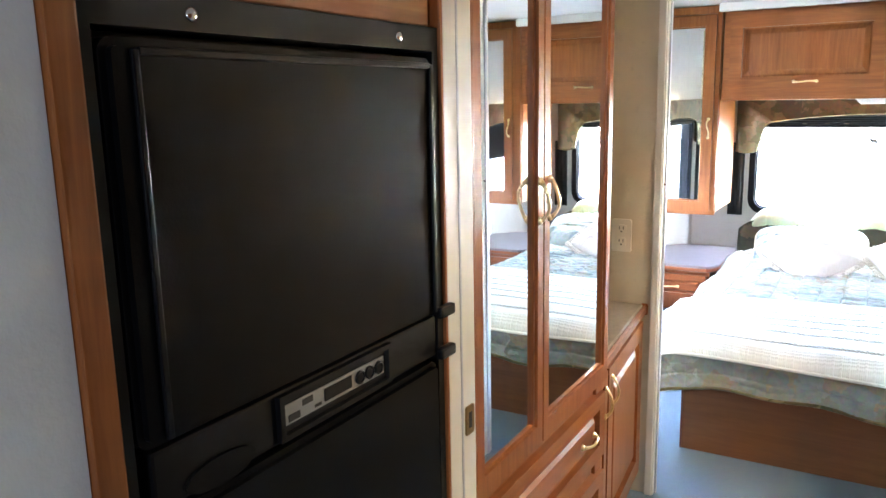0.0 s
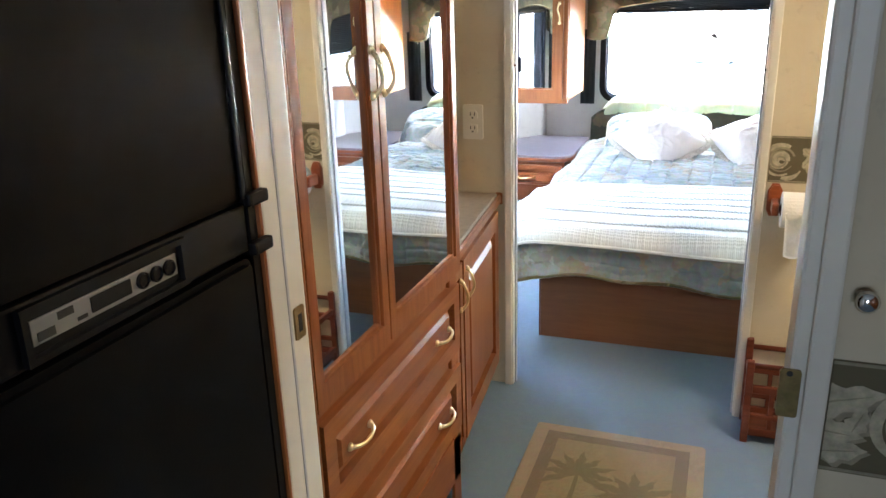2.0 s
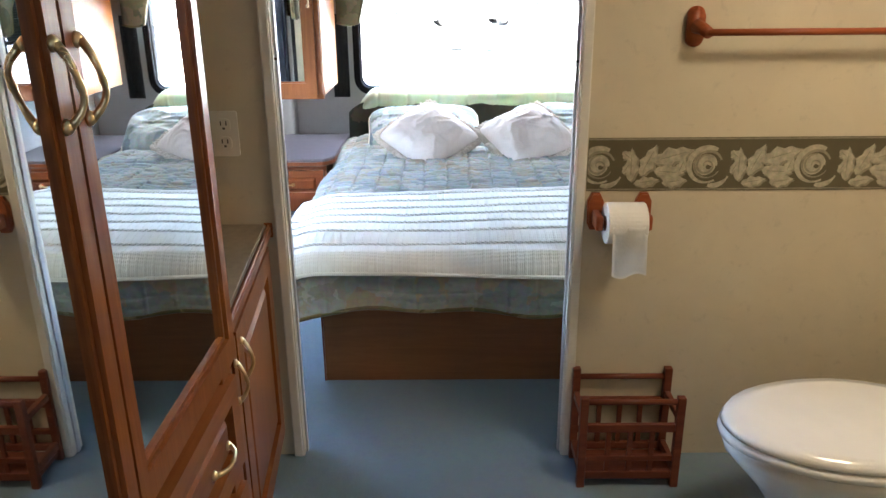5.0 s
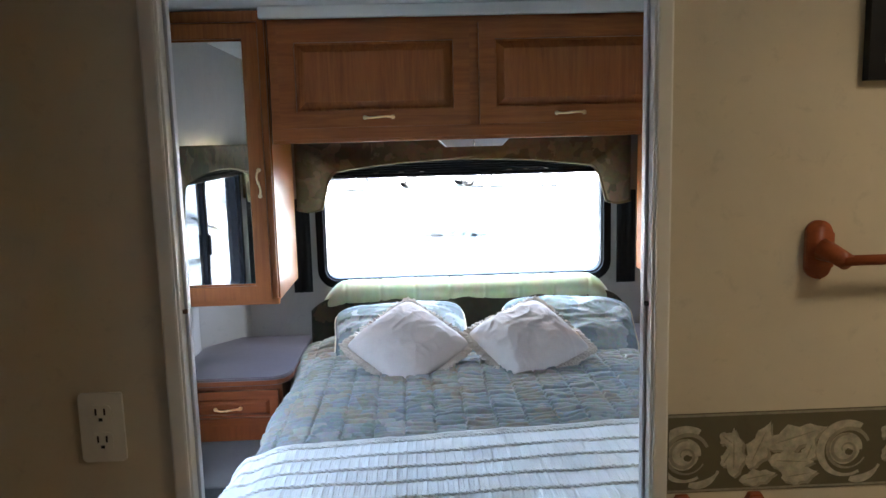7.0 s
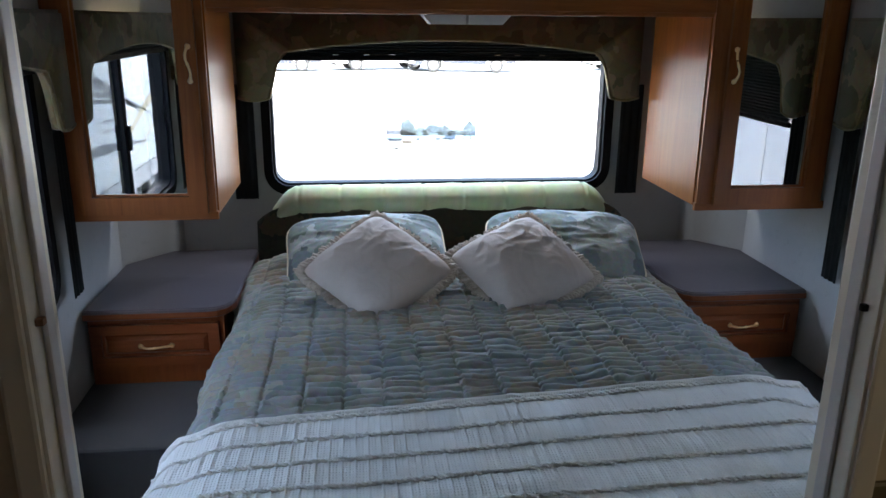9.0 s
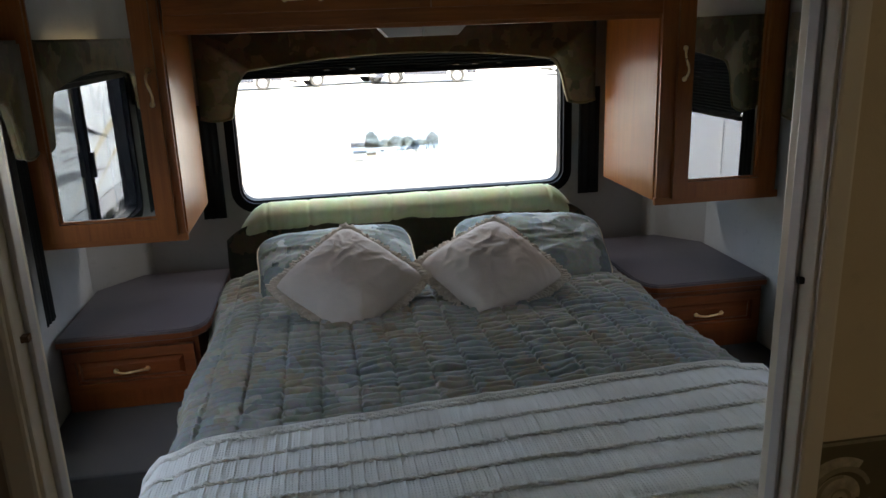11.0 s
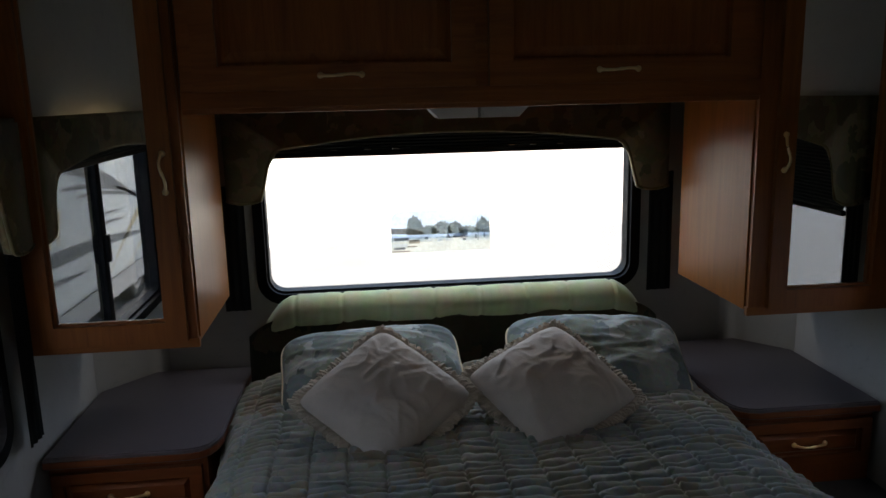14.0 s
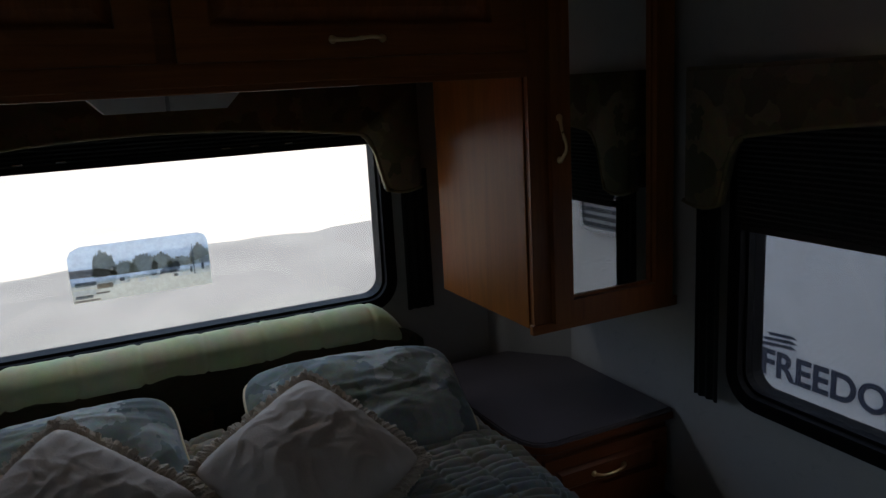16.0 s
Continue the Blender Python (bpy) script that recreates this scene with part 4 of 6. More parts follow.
def quilting(s, t):
    """Square stitched cells, each gathered into a few creases that run across the bed."""
    wob = 0.10 * noise.noise((s * 3.0, t * 3.0, 5.0))
    a, b = s / CELL + 0.5 * wob, t / 0.112 + wob
    ka, kb = math.floor(a), math.floor(b)
    fa, fb = a - ka, b - kb
    k = math.sin(ka * 12.9 + kb * 4.7 + 4.1) * 43758.5
    k -= math.floor(k)
    ea, eb = min(fa, 1 - fa), min(fb, 1 - fb)
    dome = 0.006 * min(1.0, ea / 0.06) ** 0.5 * min(1.0, eb / 0.07) ** 0.5
    w = fb * (3.0 + round(1.4 * k)) + 0.55 * noise.noise((s * 7.0 + 5 * k, t * 9.0, 2.0)) + 0.22 * noise.noise((s * 26.0, t * 20.0, 6.0 + k))
    deep = 0.55 + 0.8 * abs(noise.noise((s * 6.0 + 3 * k, t * 12.0, 8.0)))
    crease = abs(math.sin(math.pi * w)) ** 0.6
    pk = 0.026 * crease * deep * min(1.0, 0.7 + ea / 0.16)
    if t < 0:
        pk *= max(0.2, 1 + t / 0.04)
    return dome + pk + 0.008 * noise.noise((s * 5.0, t * 5.0, 1.3)) + 0.0025 * noise.noise((s * 40.0, t * 55.0, 3.0))


def quilt_point(a, b):
    # a across: side drop, top, side drop; b along: foot drop, top to the pillows
    s = -1.02 + 2.04 * a
    t = -0.16 + 2.02 * b
    hx, y0 = 0.70, 0.395
    x = max(-hx, min(hx, s))
    y = max(0.0, t) + y0
    over = max(0.0, abs(s) - hx)
    foot = max(0.0, -t)
    sg = 1 if s > 0 else -1
    q = quilting(s, t)
    z = bed_top(x, y)
    nx, nz, ny = 0.0, 1.0, 0.0
    if over > 0:
        bend = min(1.0, over / 0.10)
        x += sg * (0.055 * math.sin(bend * 1.45) + 0.012 * math.sin(t * 9 + sg))
        z -= max(0.0, over - 0.035) * 0.92 + 0.012 * bend
        nx, nz = sg * bend, 1 - bend * 0.85
    if foot > 0:
        bend = min(1.0, foot / 0.08)
        y -= 0.055 * math.sin(bend * 1.5) + 0.010 * math.sin(s * 8.0)
        z -= max(0.0, foot - 0.03) * 1.25 * (1 + 0.07 * math.sin(s * 7 + 1) + 0.05 * math.sin(s * 17)) + 0.01 * bend
        ny, nz = -bend, nz * (1 - bend * 0.8)
    return Vector((x + nx * q, y + ny * q, z + nz * q))


ql = thing("quilt", (0, 1.2, 0.46), "square-stitched puckered quilt in muted grey-green leaf print", "quilt")
part("cover", sheet(quilt_point, 400, 620), QUILT, ql, smooth=True)
part("binding", tube([quilt_point(0, 1 - i / 80) for i in range(80)] + [quilt_point(i / 80, 0) for i in range(81)] + [quilt_point(1, i / 80) for i in range(1, 81)], 0.007, sides=6), VALANCE, ql, "corded quilt edge", True)


def throw_point(a, b):
    s = -0.90 + 1.80 * a
    t = -0.085 + 0.66 * b
    hx, y0 = 0.705, 0.385
    skew = 0.05 * (s / 0.9)
    x = max(-hx, min(hx, s))
    y = max(0.0, t) * (1 + 0.06 * s) + y0 + (skew * b if t > 0 else 0)
    over = max(0.0, abs(s) - hx)
    foot = max(0.0, -t)
    sg = 1 if s > 0 else -1
    rib = (b * 7.2) % 1.0
    wale = abs(math.sin(s * math.pi / 0.026 + 0.4 * noise.noise((s * 3, t * 8, 1))))
    col = 0.0042 * max(0.0, 1 - wale / 0.40) * (0.8 + 0.2 * math.sin(t * 2 * math.pi / 0.012 + 3 * math.floor(s / 0.026)))
    sag = 0.004 * math.sin(math.pi * rib)
    q = col + sag + 0.004 * noise.noise((s * 6, t * 6, 2.2))
    z = bed_top(x, y) + 0.043
    nx, nz, ny = 0.0, 1.0, 0.0
    if over > 0:
        bend = min(1.0, over / 0.10)
        x += sg * (0.092 * math.sin(bend * 1.45) + 0.010 * math.sin(t * 11 + sg))
        z -= max(0.0, over - 0.035) * 0.9 + 0.012 * bend
        nx, nz = sg * bend, 1 - bend * 0.85
    if foot > 0:
        bend = min(1.0, foot / 0.08)
        y -= 0.090 * math.sin(bend * 1.5) + 0.008 * math.sin(s * 8.0)
        z -= max(0.0, foot - 0.03) * 1.1 * (1 + 0.15 * math.sin(s * 5 + 1)) + 0.008 * bend
        ny, nz = -bend, nz * (1 - bend * 0.8)
    return Vector((x + nx * q, y + ny * q, z + nz * q))


kt = thing("knitted_throw", (0, 0.7, 0.5), "cream ribbed knitted throw folded over the foot of the bed", "blanket")
bm = sheet(throw_point, 560, 230)
part("knit", bm, KNIT, kt, smooth=True)
for k in range(1, 8):
    bm = bmesh.new()
    for h in (0, math.pi):
        row = []
        for i in range(421):
            p = throw_point(i / 420, (k + 0.02 * math.sin(i * 0.02 + k)) / 7.2)
            an = i * 0.85 + h
            row.append(p + Vector((0, 0.0032 * math.cos(an), 0.0030 + 0.0026 * math.sin(an))))
        tube(row, 0.0038, bm, 6)
    part("ridge_cord", bm, KNIT, kt, "twisted knitted ridge", True)
part("edging", tube([throw_point(0, 1 - i / 60) for i in range(60)] + [throw_point(i / 80, 0) for i in range(81)] + [throw_point(1, i / 60) for i in range(1, 61)] + [throw_point(1 - i / 80, 1) for i in range(1, 81)], 0.007, sides=6), KNIT, kt, "knitted edging cord", True)


def corner(u, v, r):
    """Draws the corners of a square outline in by r."""
    k = 1 - r * (abs(u) * abs(v)) ** 4
    return u * k, v * k


def cushion(bm, m, w, h, depth, power=2.4, seed=0, n=40, r=0.0):
    """A stuffed pillow in its own u, v, n frame."""
    for side in (1, -1):
        def f(a, b):
            u, v = -1 + 2 * a, -1 + 2 * b
            k = max(0.0, (1 - abs(u) ** power)) ** 0.5 * max(0.0, (1 - abs(v) ** power)) ** 0.5
            pin = 1 - 0.07 * (1 - abs(u) ** 2) * abs(v) ** 3
            pin2 = 1 - 0.07 * (1 - abs(v) ** 2) * abs(u) ** 3
            wu, wv = u + 0.35 * noise.noise((u * 1.6, v * 1.6, seed)), v + 0.35 * noise.noise((u * 1.7, v * 1.7, seed + 9))
            r1 = max(0.0, 1 - abs(noise.noise((wu * 1.7 + seed, wv * 3.4, side * 3.0))) / 0.35) ** 2
            r2 = max(0.0, 1 - abs(noise.noise((wu * 4.2 + wv * 2 + seed, wv * 3.0 - wu, side * 5.0))) / 0.3) ** 2
            wr = (0.015 * noise.noise((u * 1.9 + seed, v * 1.9, side)) + 0.0075 * r1 + 0.0045 * r2) * k
            u2, v2 = corner(u, v, r)
            return m @ Vector((u2 * w / 2 * pin2, v2 * h / 2 * pin, side * (depth / 2 * k + wr)))
        sheet(f, n, n, bm)
    bmesh.ops.remove_doubles(bm, verts=bm.verts, dist=0.0008)
    return bm


def edge_path(m, w, h, off=0.0, r=0.0):
    pts = []
    n = 24
    for q in range(4):
        for i in range(n):
            k = -1 + 2 * i / n
            u, v = ((k, -1), (1, k), (-k, 1), (-1, -k))[q]
            pin = 1 - 0.07 * (1 - abs(u) ** 2) * abs(v) ** 3
            pin2 = 1 - 0.07 * (1 - abs(v) ** 2) * abs(u) ** 3
            u2, v2 = corner(u, v, r)
            pts.append(m @ Vector((u2 * (w / 2 + off) * pin2, v2 * (h / 2 + off) * pin, 0)))
    return pts + pts[:1]


def lay(x, y, z, tilt, spin=0.0, yaw=0.0):
    """A pillow's frame leaning back by tilt from upright, facing the foot of the bed."""
    return Matrix.Translation((x, y, z)) @ Matrix.Rotation(radians(yaw), 4, "Z") @ Matrix.Rotation(radians(90 - tilt), 4, "X") @ Matrix.Rotation(radians(spin), 4, "Z")


for x, yw, sp in ((-0.315, 3, 1), (0.425, -4, -2)):
    m = lay(x, 2.07, 0.566, 62, sp, yw)
    p = thing("pillow_sham", (x, 2.08, 0.50), "plump blue leaf-print pillow sham with cream piping", "pillow", "shams on the bed")
    part("cover", cushion(bmesh.new(), m, 0.62, 0.39, 0.19, 2.4, x * 9, 56, 0.17), SHAM, p, smooth=True)
    part("piping", tube(edge_path(m, 0.62, 0.39, 0.0, 0.17), 0.005, sides=6), PIPING, p, "gold-cream corded edge", True)

for x, y, z, tl, sp, yw in ((-0.285, 1.79, 0.592, 58, 43, 2), (0.205, 1.80, 0.588, 60, 34, -4)):
    m = lay(x, y, z, tl, sp, yw)
    p = thing("throw_cushion", (x, y, 0.52), "square cream cotton cushion with a ragged fringe", "cushion", "cushions on the bed")
    part("cover", cushion(bmesh.new(), m, 0.380, 0.380, 0.19, 2.3, x * 5 + 3, 64, 0.085), CREAM, p, smooth=True)
    bm = bmesh.new()
    random.seed(int(x * 100) + 50)
    path = edge_path(m, 0.380, 0.380, 0.002, 0.085)
    nrm = (m.to_3x3() @ Vector((0, 0, 1))).normalized()
    cen = m.translation
    for i in range(len(path) - 1):
        for j in range(9):
            c = path[i].lerp(path[i + 1], j / 9 + random.random() * 0.12)
            o = (c - cen).normalized()
            tg = (path[i + 1] - path[i]).normalized()
            ln = 0.014 + 0.016 * random.random()
            q = c + o * ln + nrm * (random.random() - 0.5) * 0.022 + tg * (random.random() - 0.5) * 0.016
            tube([c - o * 0.004, c.lerp(q, 0.55) + nrm * (random.random() - 0.5) * 0.01, q], 0.0062, bm, 4, [1.0, 1.25, 0.8])
    part("fringe", bm, FRINGE, p, "ragged cotton fringe")

# ---- wardrobe with mirrors and drawers ----
WF = -0.597
WM = at_plane(AX_X, WF)
wd = thing("wardrobe", (-0.9, -1.10, 0), "oak wardrobe with two mirrored doors over two wide drawers", "wardrobe")
part("body", boxed(-1.249, WF, -1.4605, -0.702, 0.085, HC - 0.002, 0.003), OAK_V, wd)
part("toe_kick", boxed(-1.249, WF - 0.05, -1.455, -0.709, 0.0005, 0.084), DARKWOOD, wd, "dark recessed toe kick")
part("side_stile", boxed(-0.759, -0.704, 0.0005, 0.70, 0, 0.010, 0.003, WM), OAK_V, wd)
for u0, u1, hu in ((-1.456, -1.150, -1.172), (-1.144, -0.706, -1.120)):
    d = panel_door("door", wd, WM, u0, u1, 0.700, 1.895, 0.022, 0.028, (OAK_V, OAK_Y), MIRROR, "oak frame round a tall mirror", 0.045)
    pull(d, WM @ Matrix.Translation((hu, 1.240, 0.022)), 0.082, True)
for v0, v1 in ((0.485, 0.668), (0.255, 0.440)):
    d = panel_door("drawer", wd, WM, -1.445, -0.719, v0, v1, 0.022, 0.040, (OAK_V, OAK_Y))
    for hu in (-1.315, -0.850):
        pull(d, WM @ Matrix.Translation((hu, (v0 + v1) / 2, 0.022)), 0.085)
part("bottom_rail", boxed(-1.456, -0.704, 0.088, 0.225, 0, 0.010, 0.003, WM), OAK_Y, wd)

# ---- vanity with basin ----
va = thing("vanity_cabinet", (-0.9, -0.38, 0), "oak vanity cabinet with raised-panel doors", "cabinet")
y0, y1, xa, xb = -0.700, -0.002, -0.625, -0.690
part("body", prism([(-1.249, y0), (xa, y0), (xb, y1), (-1.249, y1)], 0.07, 0.690), OAK_V, va)
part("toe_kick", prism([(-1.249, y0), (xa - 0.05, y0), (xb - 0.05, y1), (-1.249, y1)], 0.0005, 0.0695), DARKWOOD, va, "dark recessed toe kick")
ln = math.hypot(y1 - y0, xb - xa)
VM = Matrix.Translation((xa, y0, 0)) @ Matrix.Rotation(math.atan2(xa - xb, y1 - y0), 4, "Z") @ AX_X
for u0, u1, hu, hv in ((0.012, 0.135, 0.105, 0.580), (0.150, ln - 0.03, 0.185, 0.590)):
    d = panel_door("door", va, VM, u0, u1, 0.10, 0.668, 0.020, 0.034 if u1 < 0.2 else 0.06, (OAK_V, OAK_Y))
    pull(d, VM @ Matrix.Translation((hu, hv, 0.020)), 0.085, True)
ct = thing("vanity_counter", (-0.9, -0.38, 0.69), "tan laminate vanity counter with an oak edge", "counter")
part("slab", prism([(-1.249, y0), (xa + 0.012, y0), (xb + 0.012, y1), (-1.249, y1)], 0.6905, 0.722, AX_UP, 0.003), COUNTER, ct)
part("edge", boxed(0.0, ln, 0.688, 0.720, 0.0125, 0.026, 0.005, VM), OAK_Y, ct, "rounded oak nosing")
part("backsplash", boxed(-1.249, -1.235, y0, y1, 0.7225, 0.80, 0.002), COUNTER, ct)
bs = thing("wash_basin", (-0.91, -0.35, 0.722), "round white basin set in the vanity counter", "sink")
bm = bmesh.new()
prof = [(0.205, 0.0), (0.208, 0.010), (0.200, 0.016), (0.186, 0.012), (0.172, -0.02), (0.12, -0.026), (0.02, -0.027)]
lathe([(r, h + 0.0008) for r, h in prof], (-0.91, -0.36, 0.7225), "z", 40, bm)
for v in bm.verts:
    v.co.y = -0.36 + (v.co.y + 0.36) * 0.9
part("bowl", bm, PORCELAIN, bs, "glossy white porcelain", True)
part("drain", lathe([(0.018, 0.0), (0.016, 0.003), (0.002, 0.003)], (-0.91, -0.36, 0.6965), "z", 16), CHROME, bs, "chrome drain")
fa = thing("basin_tap", (-1.16, -0.36, 0.7225), "chrome tap behind the basin", "tap")
part("spout", tube([(-1.17, -0.36, 0.7225), (-1.17, -0.36, 0.79), (-1.15, -0.36, 0.82), (-1.10, -0.36, 0.825), (-1.06, -0.36, 0.80)], 0.010, sides=10), CHROME, fa, "", True)

ol = thing("wall_outlet", (-0.760, 0, 0.965), "ivory duplex power outlet on the partition", "outlet")
OMx = at_plane(AX_NY, 0.0005)
pl = part("plate", prism(rrect(-0.795, -0.725, 0.907, 1.023, 0.006), 0, 0.006, OMx, 0.002), PLATE, ol)
for v in (0.942, 0.988):
    so = part("socket", prism(rrect(-0.777, -0.743, v - 0.016, v + 0.016, 0.010), 0.006, 0.0085, OMx), PLATE, ol)
    bm = bmesh.new()
    for du in (-0.007, 0.007):
        box(bm, -0.760 + du - 0.0014, -0.760 + du + 0.0014, v - 0.001, v + 0.010, 0.0084, 0.0091, 0, OMx)
    box(bm, -0.763, -0.757, v - 0.011, v - 0.006, 0.0084, 0.0091, 0, OMx)
    part("slots", bm, SLOT, so, "dark socket slots")

# ---- fridge ----
FM = at_plane(AX_X, -0.566)
fr = thing("refrigerator", (-0.9, -1.87, 0.02), "tall black two-door absorption refrigerator built into oak", "refrigerator")
u0, u1 = -2.192, -1.588
part("case", boxed(-1.249, -0.640, u0 + 0.01, u1 - 0.01, 0.03, 1.53, 0.003), BLACK, fr)
part("surround", ring_plate([(u0, 0.03), (u1, 0.03), (u1, 1.555), (u0, 1.555)], [(u0 + 0.012, 0.05), (u1 - 0.022, 0.05), (u1 - 0.022, 1.520), (u0 + 0.012, 1.520)], -0.05, 0.004, FM), BLACK_GL, fr, "black plastic surround frame")
for u in (u0 + 0.125, u1 - 0.11):
    part("screw", lathe([(0.009, 0), (0.006, 0.004), (0.001, 0.005)], FM @ Vector((u, 1.536, 0.003)), "x", 12), CHROME, fr, "round chrome screw cap", True)
part("door", prism(rrect(u0 + 0.016, u1 - 0.030, 1.118, 1.510, 0.014, 4), -0.048, 0.012, FM, 0.008), BLACK, fr, "textured black upper door")
dl = part("door", prism(rrect(u0 + 0.016, u1 - 0.030, 0.07, 1.040, 0.014, 4), -0.048, 0.012, FM, 0.008), BLACK, fr, "textured black lower door")
tr = bmesh.new()
for a in (u0 + 0.046, u1 - 0.046):
    box(tr, a - 0.004, a + 0.004, 1.125, 1.500, 0.0125, 0.018, 0.002, FM)
box(tr, u0 + 0.05, u1 - 0.05, 1.494, 1.502, 0.0125, 0.018, 0.002, FM)
part("door_trim", tr, BLACK_GL, fr, "raised black door trim")
cp = part("control_strip", boxed(u0 + 0.03, u1 - 0.025, 1.046, 1.112, -0.040, 0.002, 0.004, FM), BLACK_GL, fr, "black strip between the doors")
part("control_panel", ring_plate([(-1.985, 1.050), (-1.750, 1.050), (-1.750, 1.108), (-1.985, 1.108)], [(-1.977, 1.057), (-1.758, 1.057), (-1.758, 1.101), (-1.977, 1.101)], 0.0015, 0.010, FM), BLACK_GL, cp, "black raised rim round the control panel")
part("silver_strip", boxed(-1.972, -1.763, 1.066, 1.092, 0.0022, 0.0042, 0.001, FM), SILVER, cp, "silver printed control strip")
part("display", boxed(-1.898, -1.840, 1.071, 1.088, 0.0043, 0.0055, 0.001, FM), BLACK_GL, cp, "dark display window")
for u in (-1.822, -1.800, -1.778):
    part("button", lathe([(0.0095, 0), (0.0095, 0.003), (0.0075, 0.004), (0.0070, 0.002), (0.0005, 0.002)], FM @ Vector((u, 1.079, 0.0043)), "x", 18), BLACK_GL, cp, "round black button")
bm = bmesh.new()
for a, b, c, e in ((-1.966, -1.945, 1.069, 1.078), (-1.940, -1.920, 1.081, 1.089), (-1.917, -1.904, 1.070, 1.074)):
    box(bm, a, b, c, e, 0.0043, 0.0050, 0, FM)
part("printed_marks", bm, SLOT, cp, "dark printed marks")
bm = bmesh.new()
# raised black oval; its colour carries the shade of the finger recess
prism([(-2.075 + 0.052 * math.cos(q * math.pi / 12), 1.058 + 0.017 * math.sin(q * math.pi / 12)) for q in range(24)], 0.0022, 0.006, FM, 0.002, bm)
part("latch_handle", bm, RUBBER, fr, "black oval plate for the shaded finger recess of the door latch")
for v in (1.123, 1.056):
    part("hinge", boxed(u1 - 0.045, u1 - 0.001, v - 0.010, v + 0.008, 0.0125, 0.026, 0.004, FM), BLACK_GL, fr, "black door hinge")
part("louvre", boxed(u0 + 0.05, u1 - 0.05, 0.032, 0.048, -0.01, 0.006, 0.002, FM), BLACK_GL, fr)

fc = thing("fridge_cabinet", (-0.9, -1.9, 0), "oak cabinet surround above and beside the refrigerator", "cabinet")
part("upper_body", boxed(-1.249, -0.568, -2.225, -1.607, 1.556, HC - 0.002, 0.003), OAK_Y, fc)
d = panel_door("door", fc, at_plane(AX_X, -0.568), -2.17, -1.64, 1.60, HC - 0.03, 0.02, 0.05, (OAK_V, OAK_Y))
part("side_panel", boxed(-1.249, -0.556, -2.225, -2.1945, 0.0005, 1.555, 0.003), OAK_V, fc)
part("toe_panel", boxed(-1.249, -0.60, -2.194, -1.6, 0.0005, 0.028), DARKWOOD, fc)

# ---- bath wall: towel bar, roll holder, rack, picture, toilet ----
tb = thing("towel_bar", (0.66, -0.03, 1.22), "stained wooden towel bar on rounded wall brackets", "towel rail")
BM0 = at_plane(AX_NY, 0.0005)
for x in (0.412, 0.912):
    b = part("bracket", prism(rrect(x - 0.021, x + 0.021, 1.172, 1.268, 0.0205, 8), 0, 0.016, BM0, 0.006), CHERRY, tb, smooth=True)
    part("arm", tube([(x, -0.016, 1.222), (x + (0.012 if x < 0.6 else -0.012), -0.035, 1.216), (x + (0.016 if x < 0.6 else -0.016), -0.062, 1.208)], 0.015, sides=10, taper=[1.25, 1.0, 0.95]), CHERRY, b, "", True)
part("rod", tube([(0.425, -0.058, 1.209), (0.90, -0.058, 1.209)], 0.0085, sides=12), CHERRY, tb, "round wooden rod", True)

th = thing("toilet_roll_holder", (0.258, -0.03, 0.75), "stained wooden toilet roll holder with octagonal brackets", "roll holder")
for x in (0.196, 0.321):
    m2 = Matrix.Translation((x, 0, 0.752)) @ AX_NY
    b = part("bracket", prism([(-0.012, -0.048), (0.012, -0.048), (0.021, -0.03), (0.021, 0.030), (0.010, 0.052), (-0.010, 0.052), (-0.021, 0.03), (-0.021, -0.03)], 0.0005, 0.016, m2, 0.004), CHERRY, th)
    part("arm", boxed(x - 0.010, x + 0.010, -0.085, -0.016, 0.722, 0.762, 0.007), CHERRY, b)
part("spindle", tube([(0.206, -0.068, 0.742), (0.311, -0.068, 0.742)], 0.011, sides=12), DARKWOOD, th, "dark turned spindle", True)
tp = thing("toilet_roll", (0.258, -0.068, 0.742), "white toilet roll with a loose hanging end", "toilet roll")
bm = bmesh.new()
lathe([(0.020, -0.050), (0.052, -0.050), (0.0535, -0.048), (0.0535, 0.048), (0.052, 0.050), (0.020, 0.050)], (0.262, -0.068, 0.740), "x", 32, bm)
part("roll", bm, PAPER_ROLL, tp, smooth=False)
part("core", tube([(0.2108, -0.068, 0.740), (0.3132, -0.068, 0.740)], 0.0198, sides=20), CARD, tp, "brown cardboard core", True)
part("loose_sheet", (lambda b: (bmesh.ops.solidify(b, geom=b.faces[:], thickness=0.001), b)[1])(sheet(lambda a, c: Vector((0.222 + 0.088 * a + 0.006 * c, -0.122 + 0.010 * c * c + 0.004 * math.sin(a * 7 + c * 3), 0.745 - 0.135 * c - 0.006 * math.sin(a * 6) * c)), 10, 14)), PAPER_ROLL, tp, "hanging paper end", True)

